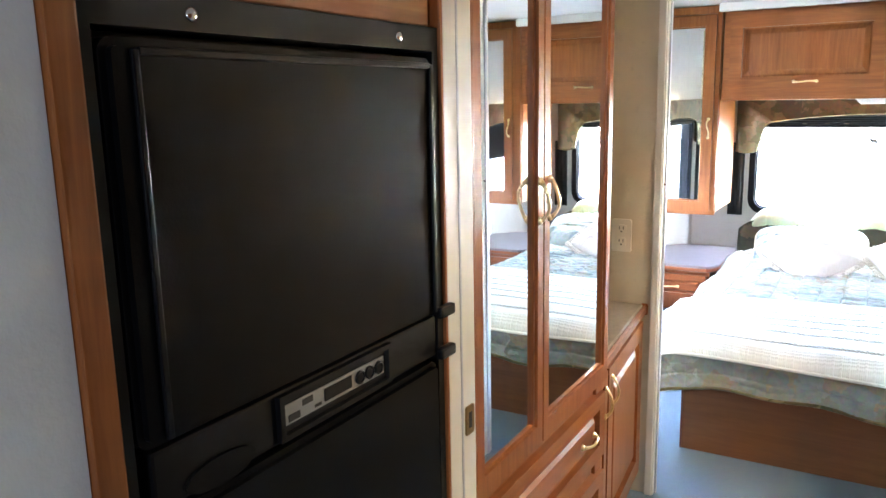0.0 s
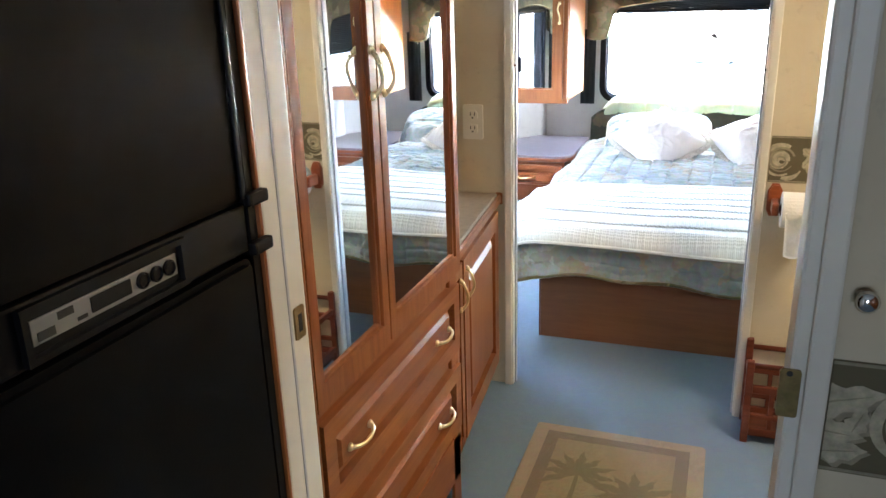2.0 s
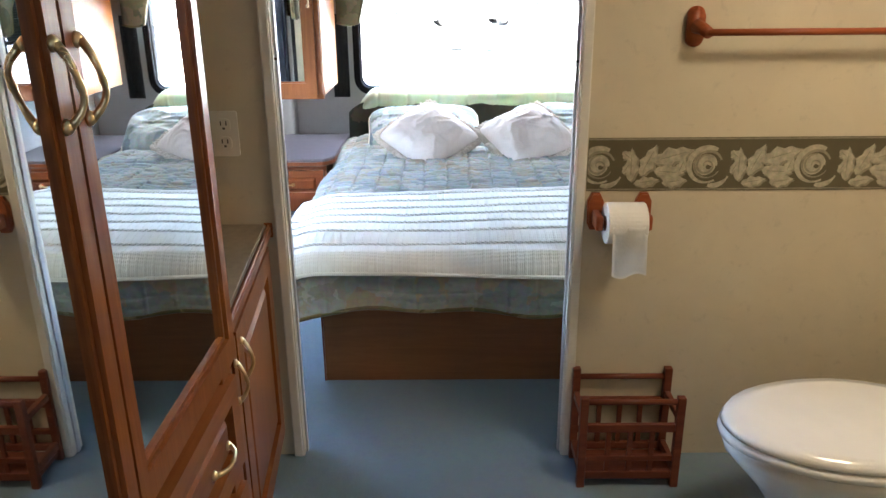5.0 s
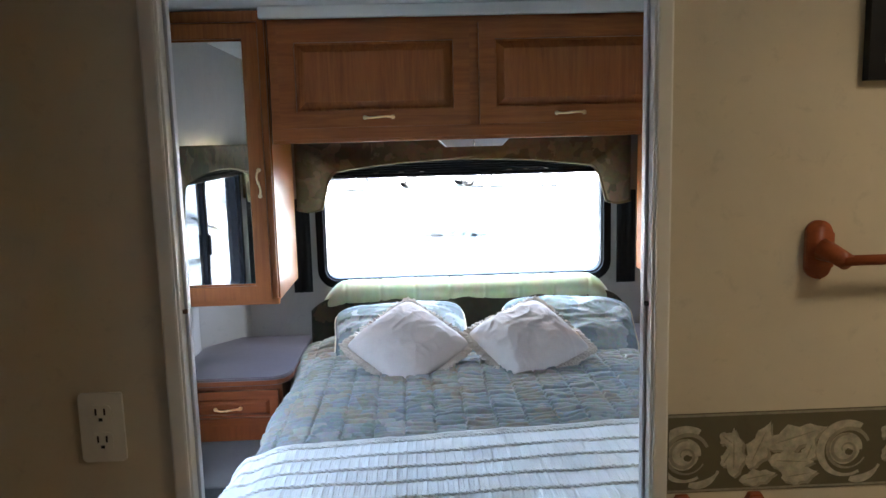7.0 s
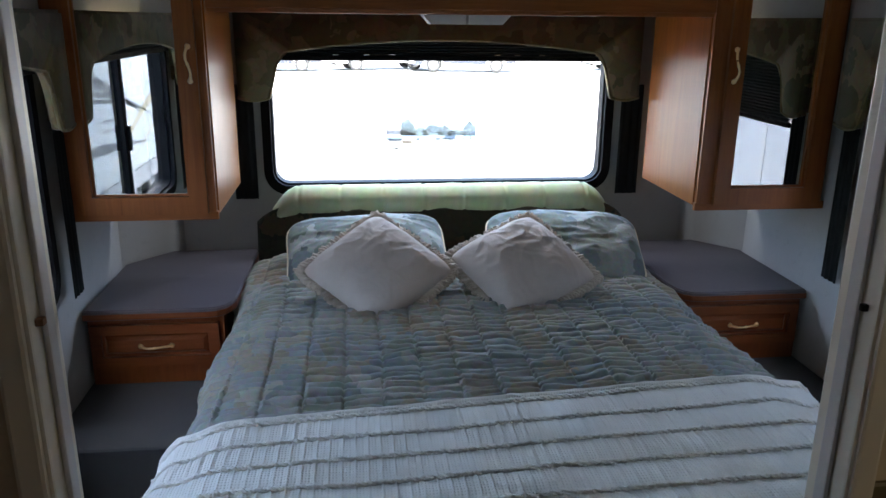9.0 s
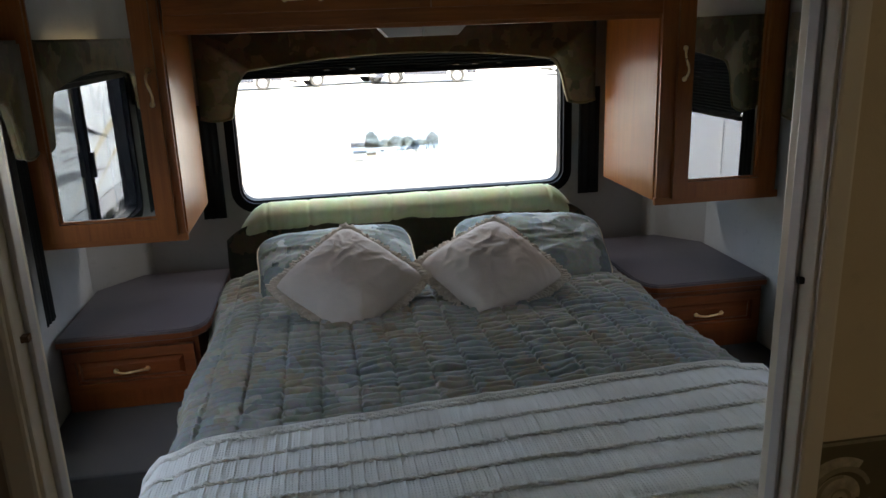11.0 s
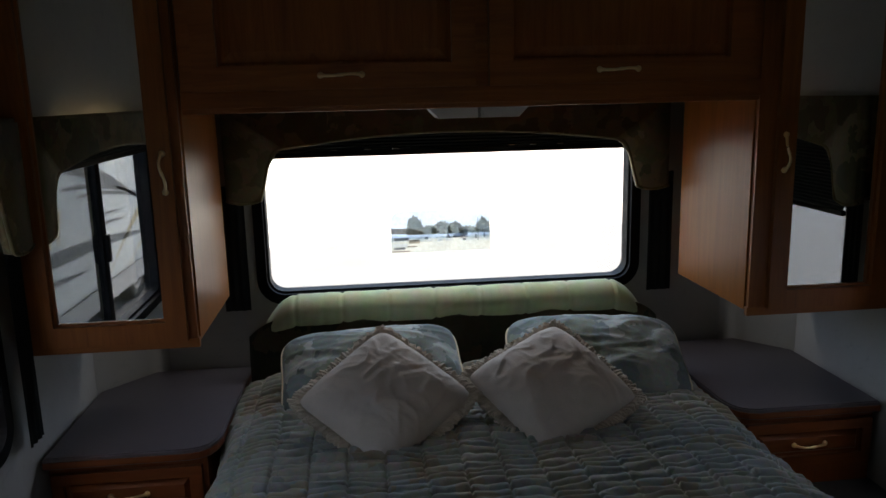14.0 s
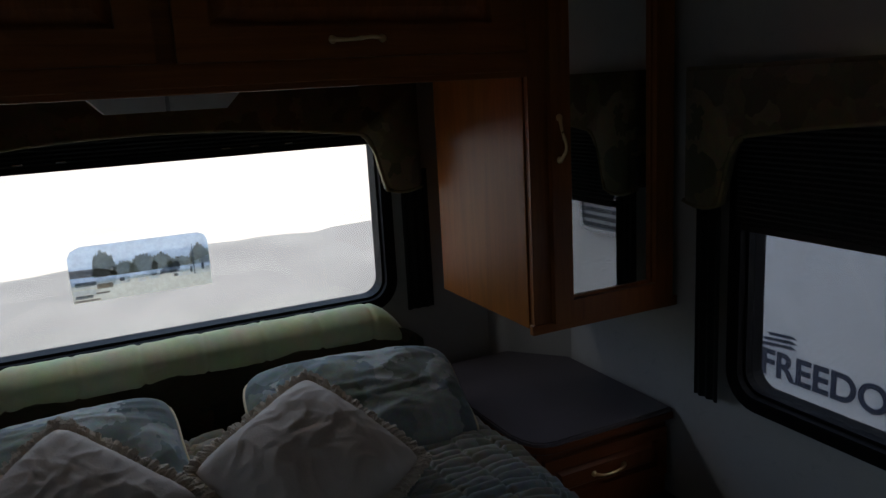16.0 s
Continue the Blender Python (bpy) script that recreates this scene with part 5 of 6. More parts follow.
mr = thing("magazine_rack", (0.30, -0.09, 0), "dark red-stained wooden magazine rack against the partition", "magazine rack")
rx0, rx1 = 0.160, 0.440
for x in (rx0, rx1 - 0.022):
    for y in (-0.165, -0.028):
        part("post", boxed(x, x + 0.022, y, y + 0.022, 0.0005, 0.280 if y < -0.1 else 0.295, 0.003), DARKWOOD, mr)
    part("side_rail", boxed(x + 0.003, x + 0.019, -0.143, -0.0285, 0.040, 0.066, 0.003), DARKWOOD, mr)
    part("side_rail", boxed(x + 0.003, x + 0.019, -0.143, -0.0285, 0.205, 0.226, 0.003), DARKWOOD, mr)
for y in (-0.163, -0.024):
    part("top_rail", tube([(rx0 + 0.02, y + 0.009, 0.266), (rx1 - 0.02, y + 0.009, 0.266)], 0.0085, sides=10), DARKWOOD, mr, smooth=True)
    part("rail", boxed(rx0 + 0.0225, rx1 - 0.0225, y, y + 0.014, 0.176, 0.200, 0.002), DARKWOOD, mr)
    part("rail", boxed(rx0 + 0.0225, rx1 - 0.0225, y, y + 0.014, 0.086, 0.102, 0.002), DARKWOOD, mr)
    part("rail", boxed(rx0 + 0.0225, rx1 - 0.0225, y, y + 0.014, 0.030, 0.052, 0.002), DARKWOOD, mr)
    for k in range(3):
        x = rx0 + 0.022 + (rx1 - rx0 - 0.044) * (k + 1) / 4
        part("slat", boxed(x - 0.007, x + 0.007, y + 0.002, y + 0.012, 0.052, 0.176, 0.002), DARKWOOD, mr)
part("bottom", boxed(rx0 + 0.01, rx1 - 0.01, -0.150, -0.025, 0.018, 0.030, 0.002), DARKWOOD, mr)

pf = thing("picture", (0.64, -0.01, 1.49), "small framed print in a black frame", "picture")
part("frame", ring_plate([(0.474, 1.488), (0.80, 1.488), (0.80, 1.80), (0.474, 1.80)], [(0.500, 1.514), (0.774, 1.514), (0.774, 1.774), (0.500, 1.774)], 0, 0.018, BM0), BLACK_GL, pf)
part("print", boxed(0.499, 0.775, 1.513, 1.775, 0.0, 0.006, 0, BM0), leafy("grey_print_paper", ((0.25, 0.25, 0.2), (0.4, 0.4, 0.33), (0.32, 0.33, 0.28)), 7.0), pf, "muted grey-green print")

hk = thing("robe_hook", (0.775, 0, 1.30), "small brass robe hook screwed to the partition", "hook")
part("plate", prism(rrect(0.757, 0.800, 1.292, 1.310, 0.006), 0, 0.004, BM0, 0.001), BRASS, hk)
part("peg", tube([(0.778, -0.004, 1.300), (0.778, -0.026, 1.296), (0.778, -0.034, 1.308)], 0.004, sides=8), BRASS, hk, "", True)
kn = thing("door_knob", (0.197, -1.56, 1.035), "small round chrome knob on the divider wall", "knob")
part("knob", lathe([(0.010, 0.0), (0.008, -0.012), (0.012, -0.016), (0.013, -0.022), (0.009, -0.027), (0.001, -0.028)], (0.197, -1.5355, 1.032), "y", 20), CHROME, kn, smooth=True)

to = thing("toilet", (0.80, -0.42, 0), "white low plastic toilet with closed lid", "toilet")


def oval(z, cx, rx, ry, n=32):
    return [Vector((cx + (rx if math.cos(2 * math.pi * k / n) < 0 else rx * 0.8) * math.cos(2 * math.pi * k / n), -0.42 + ry * math.sin(2 * math.pi * k / n), z)) for k in range(n)]


def loft(rows):
    bm = bmesh.new()
    R = [[bm.verts.new(p) for p in r] for r in rows]
    for q, s in zip(R, R[1:]):
        for k in range(len(q)):
            bm.faces.new((q[k], q[(k + 1) % len(q)], s[(k + 1) % len(q)], s[k]))
    bm.faces.new(R[0])
    bm.faces.new(R[-1])
    return bm


part("bowl", loft([oval(0.0005, 0.80, 0.20, 0.125), oval(0.03, 0.80, 0.195, 0.12), oval(0.12, 0.78, 0.19, 0.125), oval(0.22, 0.76, 0.24, 0.155), oval(0.30, 0.75, 0.30, 0.185), oval(0.332, 0.75, 0.31, 0.192)]), PORCELAIN, to, "", True)
part("seat", loft([oval(0.3335, 0.75, 0.305, 0.190), oval(0.340, 0.75, 0.318, 0.198), oval(0.352, 0.75, 0.318, 0.198), oval(0.358, 0.75, 0.310, 0.192)]), PORCELAIN, to, "glossy white seat", True)
part("lid", loft([oval(0.3590, 0.75, 0.308, 0.190), oval(0.364, 0.75, 0.314, 0.195), oval(0.378, 0.75, 0.306, 0.190), oval(0.384, 0.75, 0.26, 0.16)]), PORCELAIN, to, "glossy white closed lid", True)
part("back_block", boxed(0.98, 1.22, -0.60, -0.24, 0.0005, 0.40, 0.03, seg=3), PORCELAIN, to)

# ---- bath mat ----
rg = thing("bath_rug", (-0.2, -0.7, 0), "tan woven rug with dark palm trees inside a brown border", "rug")
RX0, RX1, RY0, RY1 = -0.470, 0.062, -1.16, -0.243
part("border", prism(rrect(RX0, RX1, RY0, RY1, 0.012, 3), 0.0008, 0.008, AX_UP, 0.003), RUG_EDGE, rg, "pale tan border")
part("band", boxed(RX0 + 0.045, RX1 - 0.045, RY0 + 0.045, RY1 - 0.045, 0.0081, 0.0092), RUG_BAND, rg, "brown woven band")
part("field", boxed(RX0 + 0.085, RX1 - 0.085, RY0 + 0.085, RY1 - 0.085, 0.0093, 0.0104), RUG_FIELD, rg, "straw-coloured field")


def palm(cx, cy, ang, size):
    bm = bmesh.new()
    c, s = math.cos(ang), math.sin(ang)

    def P(a, b):
        return Vector((cx + (c * a - s * b) * size, cy + (s * a + c * b) * size, 0.0112))
    tr = [(-0.02, 0), (0.02, 0), (0.035, 0.25), (0.03, 0.5), (0.005, 0.5), (0.0, 0.25)]
    bm.faces.new([bm.verts.new(P(*q)) for q in tr])
    for k in range(9):
        a = radians(-30 + k * 30)
        L = 0.36 * (1 - 0.12 * (k % 2))
        f = []
        for i in range(8):
            r = L * i / 7
            w = 0.045 * math.sin(math.pi * min(1, 0.1 + i / 7)) * (1 if i % 2 else 0.55)
            f.append((0.018 + r * math.cos(a) - w * math.sin(a), 0.5 + r * math.sin(a) - 0.35 * r * r + w * math.cos(a)))
        for i in range(7, -1, -1):
            r = L * i / 7
            w = 0.045 * math.sin(math.pi * min(1, 0.1 + i / 7)) * (0.55 if i % 2 else 1)
            f.append((0.018 + r * math.cos(a) + w * math.sin(a), 0.5 + r * math.sin(a) - 0.35 * r * r - w * math.cos(a)))
        bm.faces.new([bm.verts.new(P(*q) + Vector((0, 0, 0.0001 * k))) for q in f])
    return part("palm_motif", bm, RUG_PALM, rg, "dark woven palm tree")


palm(-0.30, -0.70, 0.0, 0.40)
palm(-0.10, -0.78, 0.12, 0.42)
palm(-0.24, -1.04, -0.1, 0.34)

# ---- outside: yard, vehicles, trailers, trees ----


def ragged(x, z):
    return 14.6 + 0.16 * x + 0.5 * noise.noise((x * 0.35, z, 0)) + 0.25 * noise.noise((x * 1.4, z, 4))


solo("ground", boxed(-400, 400, -400, 400, GZ - 0.3, GZ - 0.012), GRAVEL, "wide pale sunlit gravel yard reaching the horizon", "ground", "structure")
pts = [(-60, -40), (60, -40)] + [(60 - 120 * i / 240, ragged(60 - 120 * i / 240, 0)) for i in range(241)]
solo("pavement", prism(pts, GZ - 0.011, GZ), PAVE, "grey asphalt apron with a ragged far edge", "pavement", "structure")
for i, (x0, y0, x1, y1) in enumerate(((-9.5, 3, -2.6, 9.8), (-12, 9.0, -3.0, 9.3), (-7.2, 3, -8.4, 13))):
    solo("pavement_joint", tube([(x0, y0, GZ - 0.004), ((x0 + x1) / 2 + 0.05, (y0 + y1) / 2, GZ - 0.004), (x1, y1, GZ - 0.004)], 0.012, sides=5), SLOT, "dark sealed crack line in the asphalt", "pavement joint", "structure")

# the coach's own roof edge and outer skin
solo("coach_skirt", ring_plate([(-1.31, -4.4), (1.31, -4.4), (1.31, 2.553), (-1.31, 2.553)], [(-1.305, -4.38), (1.305, -4.38), (1.305, 2.5525), (-1.305, 2.5525)], GZ + 0.35, -0.07, AX_UP), GELCOAT, "white outer skirt of the coach below the floor", "skirt", "structure")


def wheel(parent, x, y, r, w, out):
    t = part("wheel", lathe([(r * 0.60, -w * 0.30), (r * 0.64, -w / 2), (r * 0.93, -w / 2), (r, -w * 0.36), (r, w * 0.36), (r * 0.93, w / 2), (r * 0.64, w / 2), (r * 0.60, w * 0.30)], (x, y, GZ + r), "x", 28), TYRE, parent, "black rubber tyre", True)
    bm = bmesh.new()
    lathe([(r * 0.615, -w * 0.34), (r * 0.615, w * 0.34)], (x, y, GZ + r), "x", 24, bm)
    part("rim", bm, SLOT, t, "dark inner rim", True)
    bm = bmesh.new()
    xo = x + out * w * 0.44
    lathe([(r * 0.60, -0.012), (r * 0.60, 0.014), (r * 0.52, 0.018), (r * 0.52, -0.012)], (xo, y, GZ + r), "x", 24, bm)
    lathe([(r * 0.17, -0.012), (r * 0.17, 0.02), (r * 0.10, 0.03)], (xo, y, GZ + r), "x", 14, bm)
    for k in range(6):
        a = 2 * math.pi * k / 6 + 0.3
        ca, sa = math.cos(a), math.sin(a)
        p = [(0.14, -0.07), (0.55, -0.13), (0.55, 0.13), (0.14, 0.07)]
        prism([(y + r * (ca * u - sa * v), GZ + r + r * (sa * u + ca * v)) for u, v in p], xo - 0.012, xo + 0.014, AX_X, 0, bm)
    part("spokes", bm, RIM, t, "bright alloy spokes")
    return t


def truck(name, label, x, y, paint, length=5.6, width=1.95, bed_y=1.75, suv=False, over=1.22):
    """A pickup or wagon with its nose to +y; x, y: under the middle of its front axle."""
    t = thing(name, (x, y, GZ), label, "pickup" if not suv else "car", kind="")
    hw = width / 2
    r = 0.385
    ya, yb = y, y - 3.35
    nose, tail = y + over, y + over - length
    z = GZ

    def arch(cy):
        return [(cy + 0.47 * math.cos(a), z + r + 0.47 * math.sin(a)) for a in (radians(d) for d in range(-12, 193, 14))]
    low = z + 0.36
    hood = z + 1.20
    side = [(tail, low + 0.1), (tail, z + 1.20), (yb + 0.9, z + 1.22), (ya - 0.65, z + 1.25), (ya - 0.10, hood + 0.02), (nose - 0.40, hood - 0.04), (nose - 0.08, hood - 0.14), (nose - 0.02, z + 0.62), (nose - 0.10, low)]
    front = [(a, b) for a, b in arch(ya) if b >= low]
    back = [(a, b) for a, b in arch(yb) if b >= low]
    pts = side + front + back
    part("body", prism(pts, x - hw, x + hw, AX_X, 0.0), paint, t, "glossy painted body")
    for sx in (-1, 1):
        for cy in (ya, yb):
            bm = bmesh.new()
            prev = None
            for a in range(0, 181, 12):
                q = [bm.verts.new((x + sx * (hw + o), cy + rr * math.cos(radians(a)), z + r + rr * math.sin(radians(a)))) for rr, o in ((0.46, 0.0), (0.50, 0.03), (0.56, 0.004))]
                if prev:
                    for k in range(2):
                        bm.faces.new((prev[k], prev[k + 1], q[k + 1], q[k]))
                prev = q
            part("wheel_arch", bm, SILVERPAINT if not suv else paint, t, "flared wheel arch trim", True)
            wheel(t, x + sx * (hw - 0.12), cy, r, 0.26, sx)
        part("side_moulding", boxed(min(x + sx * (hw - 0.005), x + sx * (hw + 0.018)), max(x + sx * (hw - 0.005), x + sx * (hw + 0.018)), yb + 0.6, ya - 0.6, z + 0.66, z + 0.72, 0.006), CHROME if not suv else BLACK_GL, t, "bright side moulding")
        part("door_handle", boxed(min(x + sx * hw, x + sx * (hw + 0.03)), max(x + sx * hw, x + sx * (hw + 0.03)), ya - 1.65, ya - 1.5, z + 1.02, z + 1.06, 0.01), BLACK_GL, t)
        mx = x + sx * (hw + 0.13)
        part("side_mirror", boxed(mx - 0.12, mx + 0.10, ya - 0.90, ya - 0.76, z + 1.14, z + 1.36, 0.04, seg=3), BLACK_GL if not suv else CHROME, t, "door mirror")
        part("headlight", boxed(min(x + sx * (hw - 0.42), x + sx * (hw + 0.006)), max(x + sx * (hw - 0.42), x + sx * (hw + 0.006)), nose - 0.14, nose + 0.012, z + 0.80, z + 1.03, 0.02), LAMPGLASS, t, "clear headlight glass")
    cab_tail = tail + 0.15 if suv else yb + 0.95
    cab = [(ya - 0.62, z + 1.14), (ya - 1.42, z + 1.76), (ya - 1.7, z + 1.82), (cab_tail + 0.15, z + 1.80), (cab_tail, z + 1.14)]
    bm = prism(cab, x - hw + 0.12, x + hw - 0.12, AX_X)
    part("cab", bm, paint, t, "painted roof and pillars")
    for sx in (-1, 1):
        X = x + sx * (hw - 0.118)
        m = at_plane(AX_X if sx > 0 else AX_NX, sx * X if sx > 0 else -X)
        part("side_window", prism([(ya - 0.86, z + 1.18), (ya - 1.46, z + 1.70), (ya - 1.95, z + 1.74), (ya - 1.95, z + 1.18)], 0, 0.008, m), CARGLASS, t, "dark side glass")
        part("side_window", prism([(ya - 2.05, z + 1.18), (ya - 2.05, z + 1.74), (cab_tail + 0.28, z + 1.72), (cab_tail + 0.20, z + 1.18)], 0, 0.008, m), CARGLASS, t, "dark side glass")
    bm = bmesh.new()
    a, b = Vector((x, ya - 0.65, z + 1.17)), Vector((x, ya - 1.40, z + 1.74))
    nrm = Vector((0, 0.62, 0.80)) * 0.012
    vs = [bm.verts.new(q) for q in (a + Vector((-hw + 0.17, 0, 0)) + nrm, a + Vector((hw - 0.17, 0, 0)) + nrm, b + Vector((hw - 0.24, 0, 0)) + nrm, b + Vector((-hw + 0.24, 0, 0)) + nrm)]
    bm.faces.new(vs)
    bmesh.ops.solidify(bm, geom=bm.faces[:], thickness=0.008)
    part("windscreen", bm, CARGLASS, t, "raked windscreen")
    part("bumper", boxed(x - hw - 0.015, x + hw + 0.015, nose - 0.20, nose + 0.13, z + 0.44, z + 0.68, 0.05, seg=3), CHROME if not suv else RIM, t, "chrome front bumper")
    part("bumper_cap", boxed(x - hw - 0.005, x + hw + 0.005, nose - 0.18, nose + 0.12, z + 0.681, z + 0.755, 0.02), BLACK_GL, t, "black bumper top pad")
    part("air_dam", boxed(x - hw + 0.05, x + hw - 0.05, nose - 0.20, nose + 0.03, z + 0.30, z + 0.47, 0.03), BLACK_GL, t)
    gr = part("grille", boxed(x - 0.62, x + 0.62, nose - 0.12, nose + 0.0, z + 0.76, z + 1.00, 0.01), BLACK_GL, t, "dark grille")
    part("grille_bar", boxed(x - 0.64, x + 0.64, nose - 0.02, nose + 0.02, z + 0.82, z + 0.87, 0.008), SILVERPAINT, gr, "bright bar")
    part("rear_bumper", boxed(x - hw + 0.05, x + hw - 0.05, tail - 0.08, tail + 0.08, z + 0.45, z + 0.65, 0.03), CHROME, t)
    return t


truck("pickup_truck", "red pickup with chrome bumper and alloy wheels parked on asphalt", -6.80, 9.86, RED, 5.5, over=0.80).matrix_basis = Matrix.Translation((-6.80, 9.86, GZ)) @ Matrix.Rotation(radians(-62), 4, "Z") @ Matrix.Scale(0.95, 4)
truck("wagon", "black sport wagon with bright wheels parked beyond the pickup", -6.62, 12.70, NAVY, 5.4, suv=True).rotation_euler = (0, 0, radians(-90))

random.seed(11)
for i, (x, y, p, s) in enumerate(((-16, 22, SILVERPAINT, False), (-6.5, 42, NAVY, True), (-0.5, 43, SILVERPAINT, True), (4.0, 42, NAVY, False), (14, 43, SILVERPAINT, False), (-13, 42, NAVY, False))):
    v = truck("parked_truck" if not s else "parked_wagon", ("dark" if p is NAVY else "silver") + (" wagon" if s else " pickup") + " parked across the far side of the gravel yard", x, y, p, suv=s)
    v.rotation_euler = (0, 0, radians(80 + 12 * (i % 3)))


def travel_trailer(name, label, xface, y0, y1, sgn, swoosh, skin=GELCOAT):
    """A white trailer whose long side stands at xface and faces the coach (sgn: the side's outward x)."""
    t = thing(name, (xface, (y0 + y1) / 2, GZ), label, "trailer")
    back = xface - sgn * 2.4
    xa, xb = sorted((xface, back))
    part("body", boxed(xa, xb, y0, y1, GZ + 0.55, GZ + 3.2, 0.10, seg=3), skin, t, "smooth gelcoat sides")
    part("skirt", boxed(xa + 0.04, xb - 0.04, y0 + 0.3, y1 - 0.3, GZ + 0.30, GZ + 0.549), SIDING, t, "grey lower skirt")
    for k in (-0.5, 0.5):
        wheel(t, xface - sgn * 0.20, (y0 + y1) / 2 + k * 0.95, 0.36, 0.22, sgn)
    m = at_plane(AX_X, xface) if sgn > 0 else at_plane(AX_NX, -xface)
    for pts, mm in swoosh:
        n = 24
        up, lo = [], []
        for i in range(n + 1):
            s = i / n
            a, b, c, d, w = pts
            u = a + (c - a) * s
            v = b + (d - b) * s ** 1.8
            up.append((u, v + w * math.sin(math.pi * (0.06 + 0.94 * s) ** 0.6) * 0.5))
            lo.append((u, v - w * math.sin(math.pi * (0.06 + 0.94 * s) ** 0.6) * 0.5))
        part("decal", prism(up + lo[::-1], 0.001, 0.003, m), mm, t, "sweeping printed stripe")
    return t, m


TL = -3.5
t, m = travel_trailer("travel_trailer", "white travel trailer greyed for shade, with slate and tan sweeping stripes", TL, -15.0, -0.4, 1, (
    ((-2.6, 1.05, -7.6, 0.05, 0.26), DECAL), ((-4.6, 0.55, -8.4, -0.10, 0.06), DECAL), ((-5.0, 0.42, -8.8, -0.20, 0.05), DECAL),
    ((-3.0, -0.10, -8.0, -0.42, 0.16), DECAL), ((-3.2, -0.34, -5.4, -0.46, 0.07), DECAL), ((-5.7, 0.12, -6.6, 0.08, 0.035), DECAL), ((-5.7, 0.00, -6.6, -0.04, 0.035), DECAL),
    ((-9.5, 0.35, -5.6, -0.75, 0.14), DECAL_TAN), ((-10.5, 0.10, -6.4, -0.80, 0.08), DECAL_TAN)), GELCOAT_SHADED)
part("name_bar", prism([(-9.4, 0.32), (-8.3, 0.36), (-8.25, 0.62), (-9.35, 0.60)], 0.001, 0.003, m), DECAL, t, "dark printed name bar")
fnt = bpy.data.curves.new("letter_shape", "FONT")
fnt.body, fnt.size, fnt.extrude, fnt.align_x, fnt.offset = "W", 0.46, 0.002, "CENTER", 0.014
tmp = bpy.data.objects.new("letter_shape", fnt)
scene.collection.objects.link(tmp)
me = bpy.data.meshes.new_from_object(tmp.evaluated_get(bpy.context.evaluated_depsgraph_get()))
bpy.data.objects.remove(tmp)
bm = bmesh.new()
bm.from_mesh(me)
bmesh.ops.transform(bm, verts=bm.verts, matrix=Matrix.Translation((TL + 0.004, -4.25, 0.02)) @ Matrix.Rotation(radians(90), 4, "Z") @ Matrix.Rotation(radians(90), 4, "X"))
part("letter", bm, DECAL_TAN, t, "tan printed letter")
for y0, y1 in ((-8.6, -7.2), (-13.0, -11.8)):
    w = part("window", prism(rrect(y0, y1, 0.95, 1.55, 0.10), 0.001, 0.02, m), CARGLASS, t, "dark tinted window")

TR = 3.25
t, m = travel_trailer("travel_trailer", "white travel trailer with navy lettering parked close alongside", TR, -7.0, 5.6, -1, (
    ((-0.6, -0.55, -2.6, -0.05, 0.07), DECAL), ((-0.6, -0.66, -2.8, -0.20, 0.06), DECAL), ((-0.6, -0.76, -3.0, -0.34, 0.05), DECAL)))
fnt = bpy.data.curves.new("word_shape", "FONT")
fnt.body, fnt.size, fnt.extrude, fnt.space_character, fnt.offset = "FREEDOM", 0.215, 0.002, 1.0, 0.005
tmp = bpy.data.objects.new("word_shape", fnt)
scene.collection.objects.link(tmp)
me = bpy.data.meshes.new_from_object(tmp.evaluated_get(bpy.context.evaluated_depsgraph_get()))
bpy.data.objects.remove(tmp)
bm = bmesh.new()
bm.from_mesh(me)
bmesh.ops.transform(bm, verts=bm.verts, matrix=Matrix.Translation((TR - 0.004, 3.22, -0.315)) @ Matrix.Rotation(radians(-90), 4, "Z") @ Matrix.Rotation(radians(90), 4, "X"))
part("lettering", bm, LETTER, t, "navy printed capitals")
bm = bmesh.new()
for k in range(3):
    prism([(3.26 - k * 0.04, -0.135 + k * 0.035), (3.02, -0.11 + k * 0.03), (2.98, -0.125 + k * 0.03), (3.22 - k * 0.03, -0.15 + k * 0.035)], 0.001, 0.003, m, 0, bm)
part("decal", bm, LETTER, t, "small printed wing strokes")
vent = part("side_vent", ring_plate(rrect(-1.37, -0.55, 0.28, 0.80, 0.08), rrect(-1.335, -0.585, 0.315, 0.765, 0.06), 0.001, 0.02, m), CHROME, t, "framed louvred side vent")
bm = bmesh.new()
for k in range(8):
    box(bm, -1.335, -0.585, 0.325 + k * 0.056, 0.355 + k * 0.056, 0.002, 0.014, 0, m)
part("louvre", bm, DECAL, vent, "dark louvres")
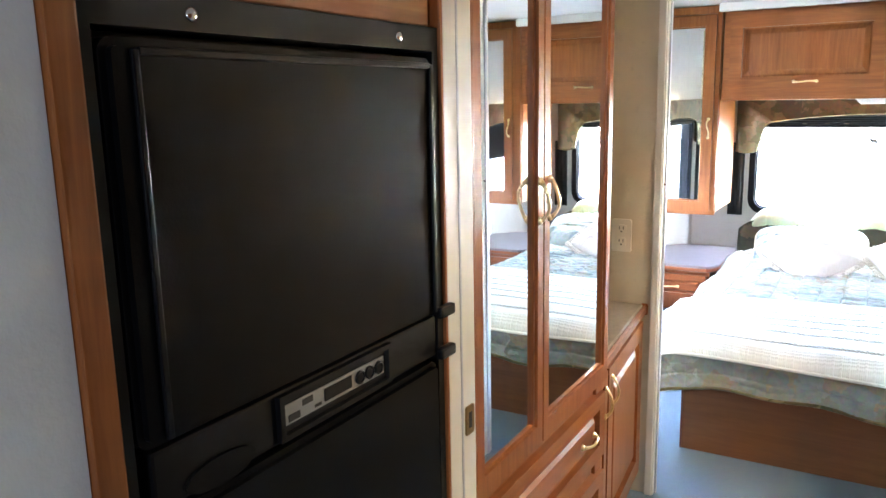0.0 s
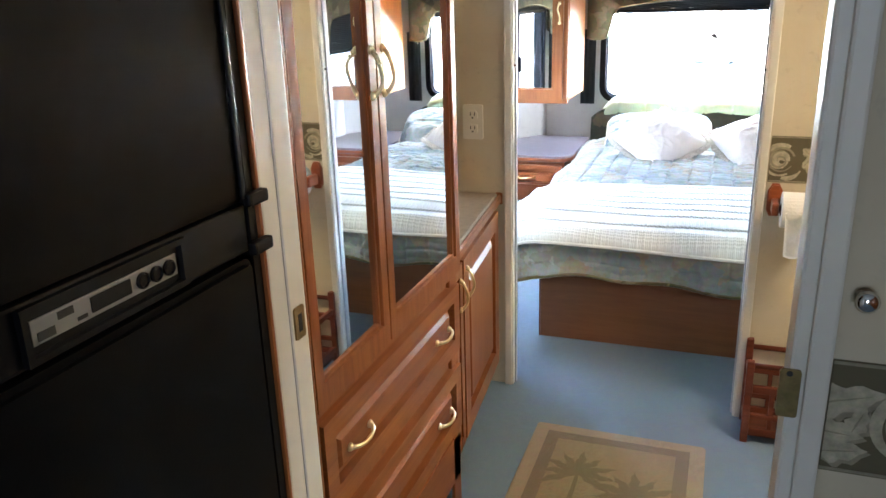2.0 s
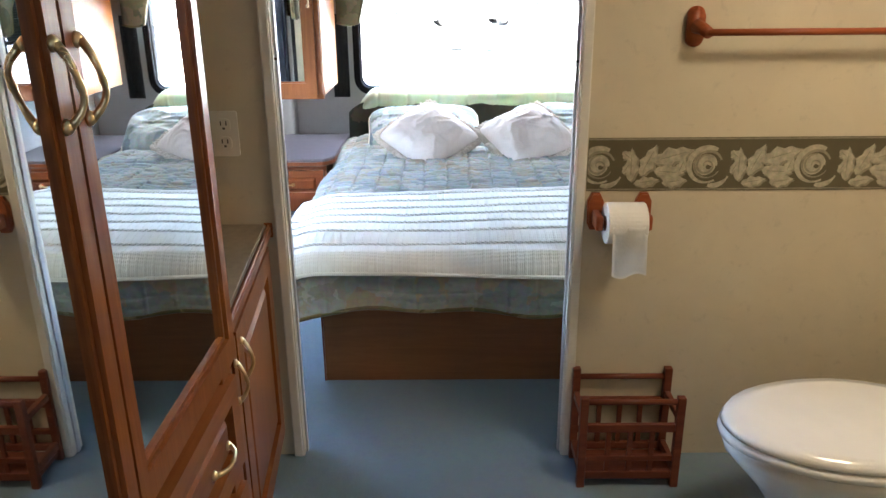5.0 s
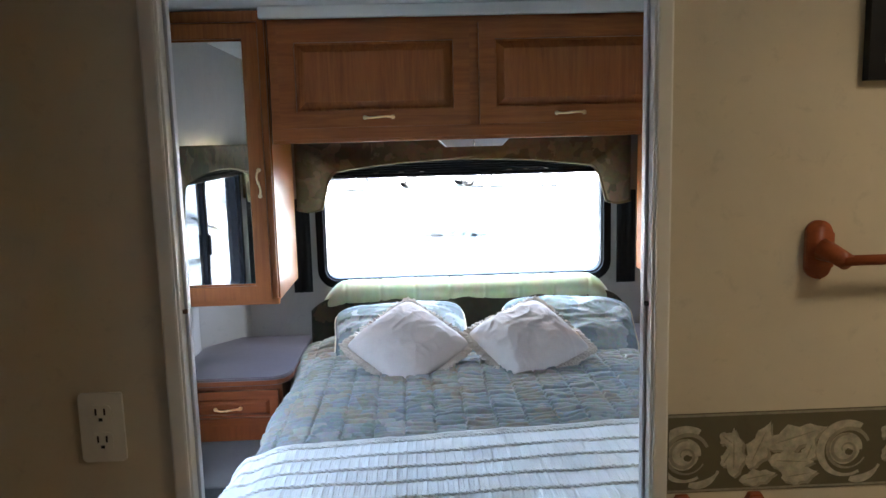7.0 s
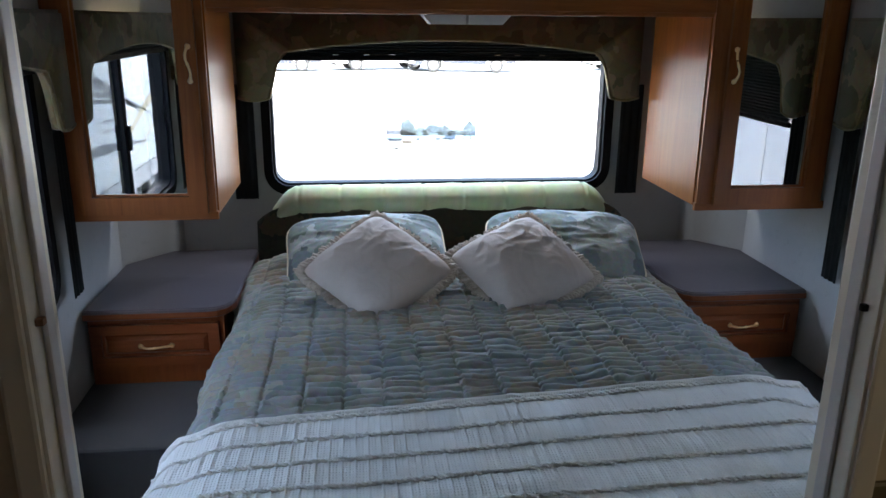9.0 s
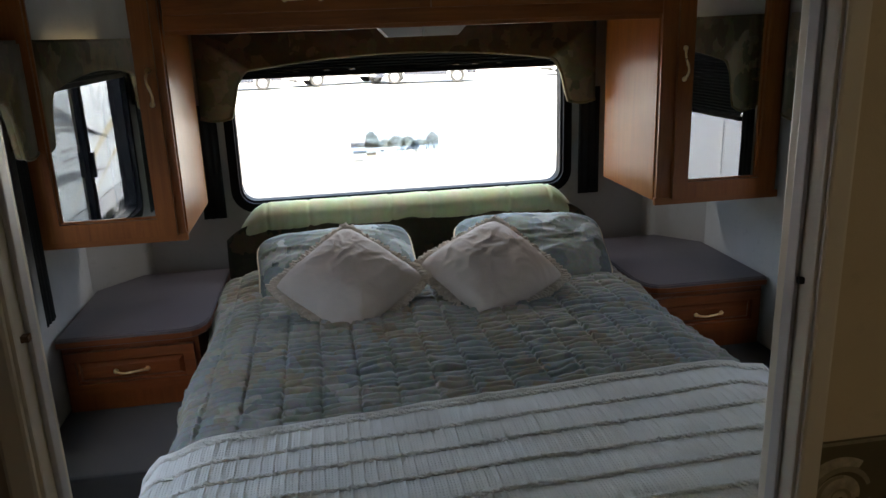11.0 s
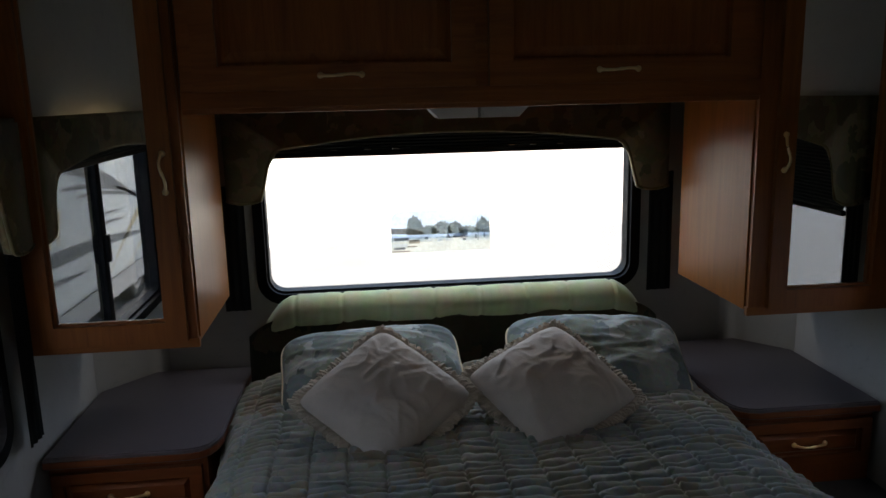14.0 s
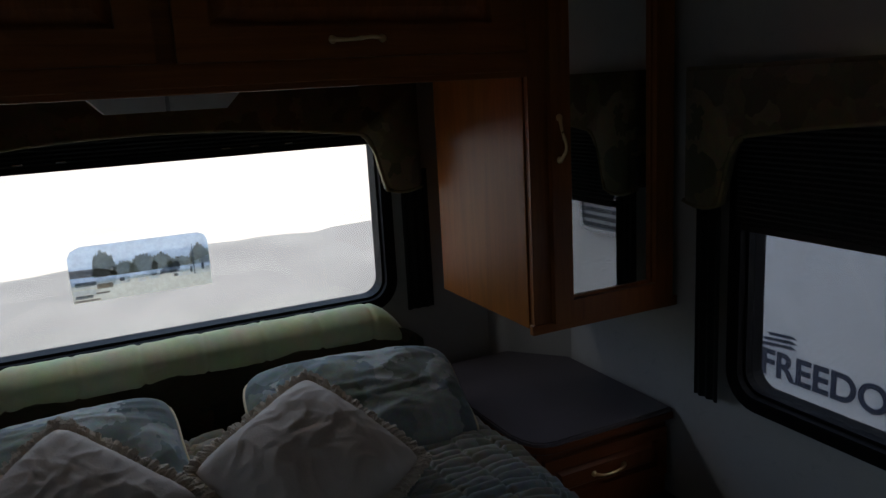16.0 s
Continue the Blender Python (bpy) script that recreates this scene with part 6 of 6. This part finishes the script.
for u in (0.55, -2.2):
    part("panel_joint", boxed(u - 0.02, u + 0.02, GZ + 0.6, GZ + 3.1, 0.0005, 0.008, 0, m), PORCELAIN, t, "white vertical joint strip")

for i, (x, y, ln) in enumerate(((-30, 60, 9), (26, 62, 10))):
    b = thing("storage_shed", (x, y, GZ), "long low shed with a brown roof across the yard", "building")
    part("wall", boxed(x - ln, x + ln, y, y + 8, GZ, GZ + 3.0), GELCOAT, b)
    part("roof", prism([(y - 0.6, GZ + 2.95), (y + 4, GZ + 4.8), (y + 8.6, GZ + 2.95), (y + 8.6, GZ + 3.1), (y + 4, GZ + 4.95), (y - 0.6, GZ + 3.1)], x - ln - 0.4, x + ln + 0.4, AX_X), ROOF, b, "brown shingle roof")
    for k in range(5):
        part("door", boxed(x - ln + 1 + k * ln * 0.4, x - ln + 3 + k * ln * 0.4, y - 0.05, y + 0.01, GZ, GZ + 2.3), SIDING, b)

random.seed(3)


def conifer(x, y, h):
    t = thing("conifer_tree", (x, y, GZ), "tall dark green conifer beyond the yard", "tree", "trees beyond the yard")
    part("trunk", tube([(x, y, GZ), (x + 0.1, y, GZ + h * 0.5), (x, y, GZ + h * 0.96)], 0.28, sides=8, taper=[1, 0.6, 0.15]), BARK, t, "", True)
    bm = bmesh.new()
    for k in range(420):
        f = random.random() ** 0.8
        zz = GZ + h * (0.14 + 0.86 * f)
        rad = (1 - f) * h * 0.22 * (0.55 + 0.6 * random.random())
        a = random.random() * 6.283
        c = Vector((x + rad * math.cos(a), y + rad * math.sin(a), zz - rad * 0.25))
        s = 0.25 + 0.5 * random.random()
        d = Vector((math.cos(a), math.sin(a), -0.35)) * s
        e = Vector((-math.sin(a), math.cos(a), 0.2 * random.random())) * s * 0.5
        vs = [bm.verts.new(q) for q in (c - d, c + e, c + d, c - e + Vector((0, 0, 0.12)))]
        bm.faces.new(vs)
    part("crown", bm, LEAF, t, "drooping dark needles")


for i in range(26):
    conifer(-60 + i * 4.8 + random.random() * 3, 76 + random.random() * 14, 7 + random.random() * 7)
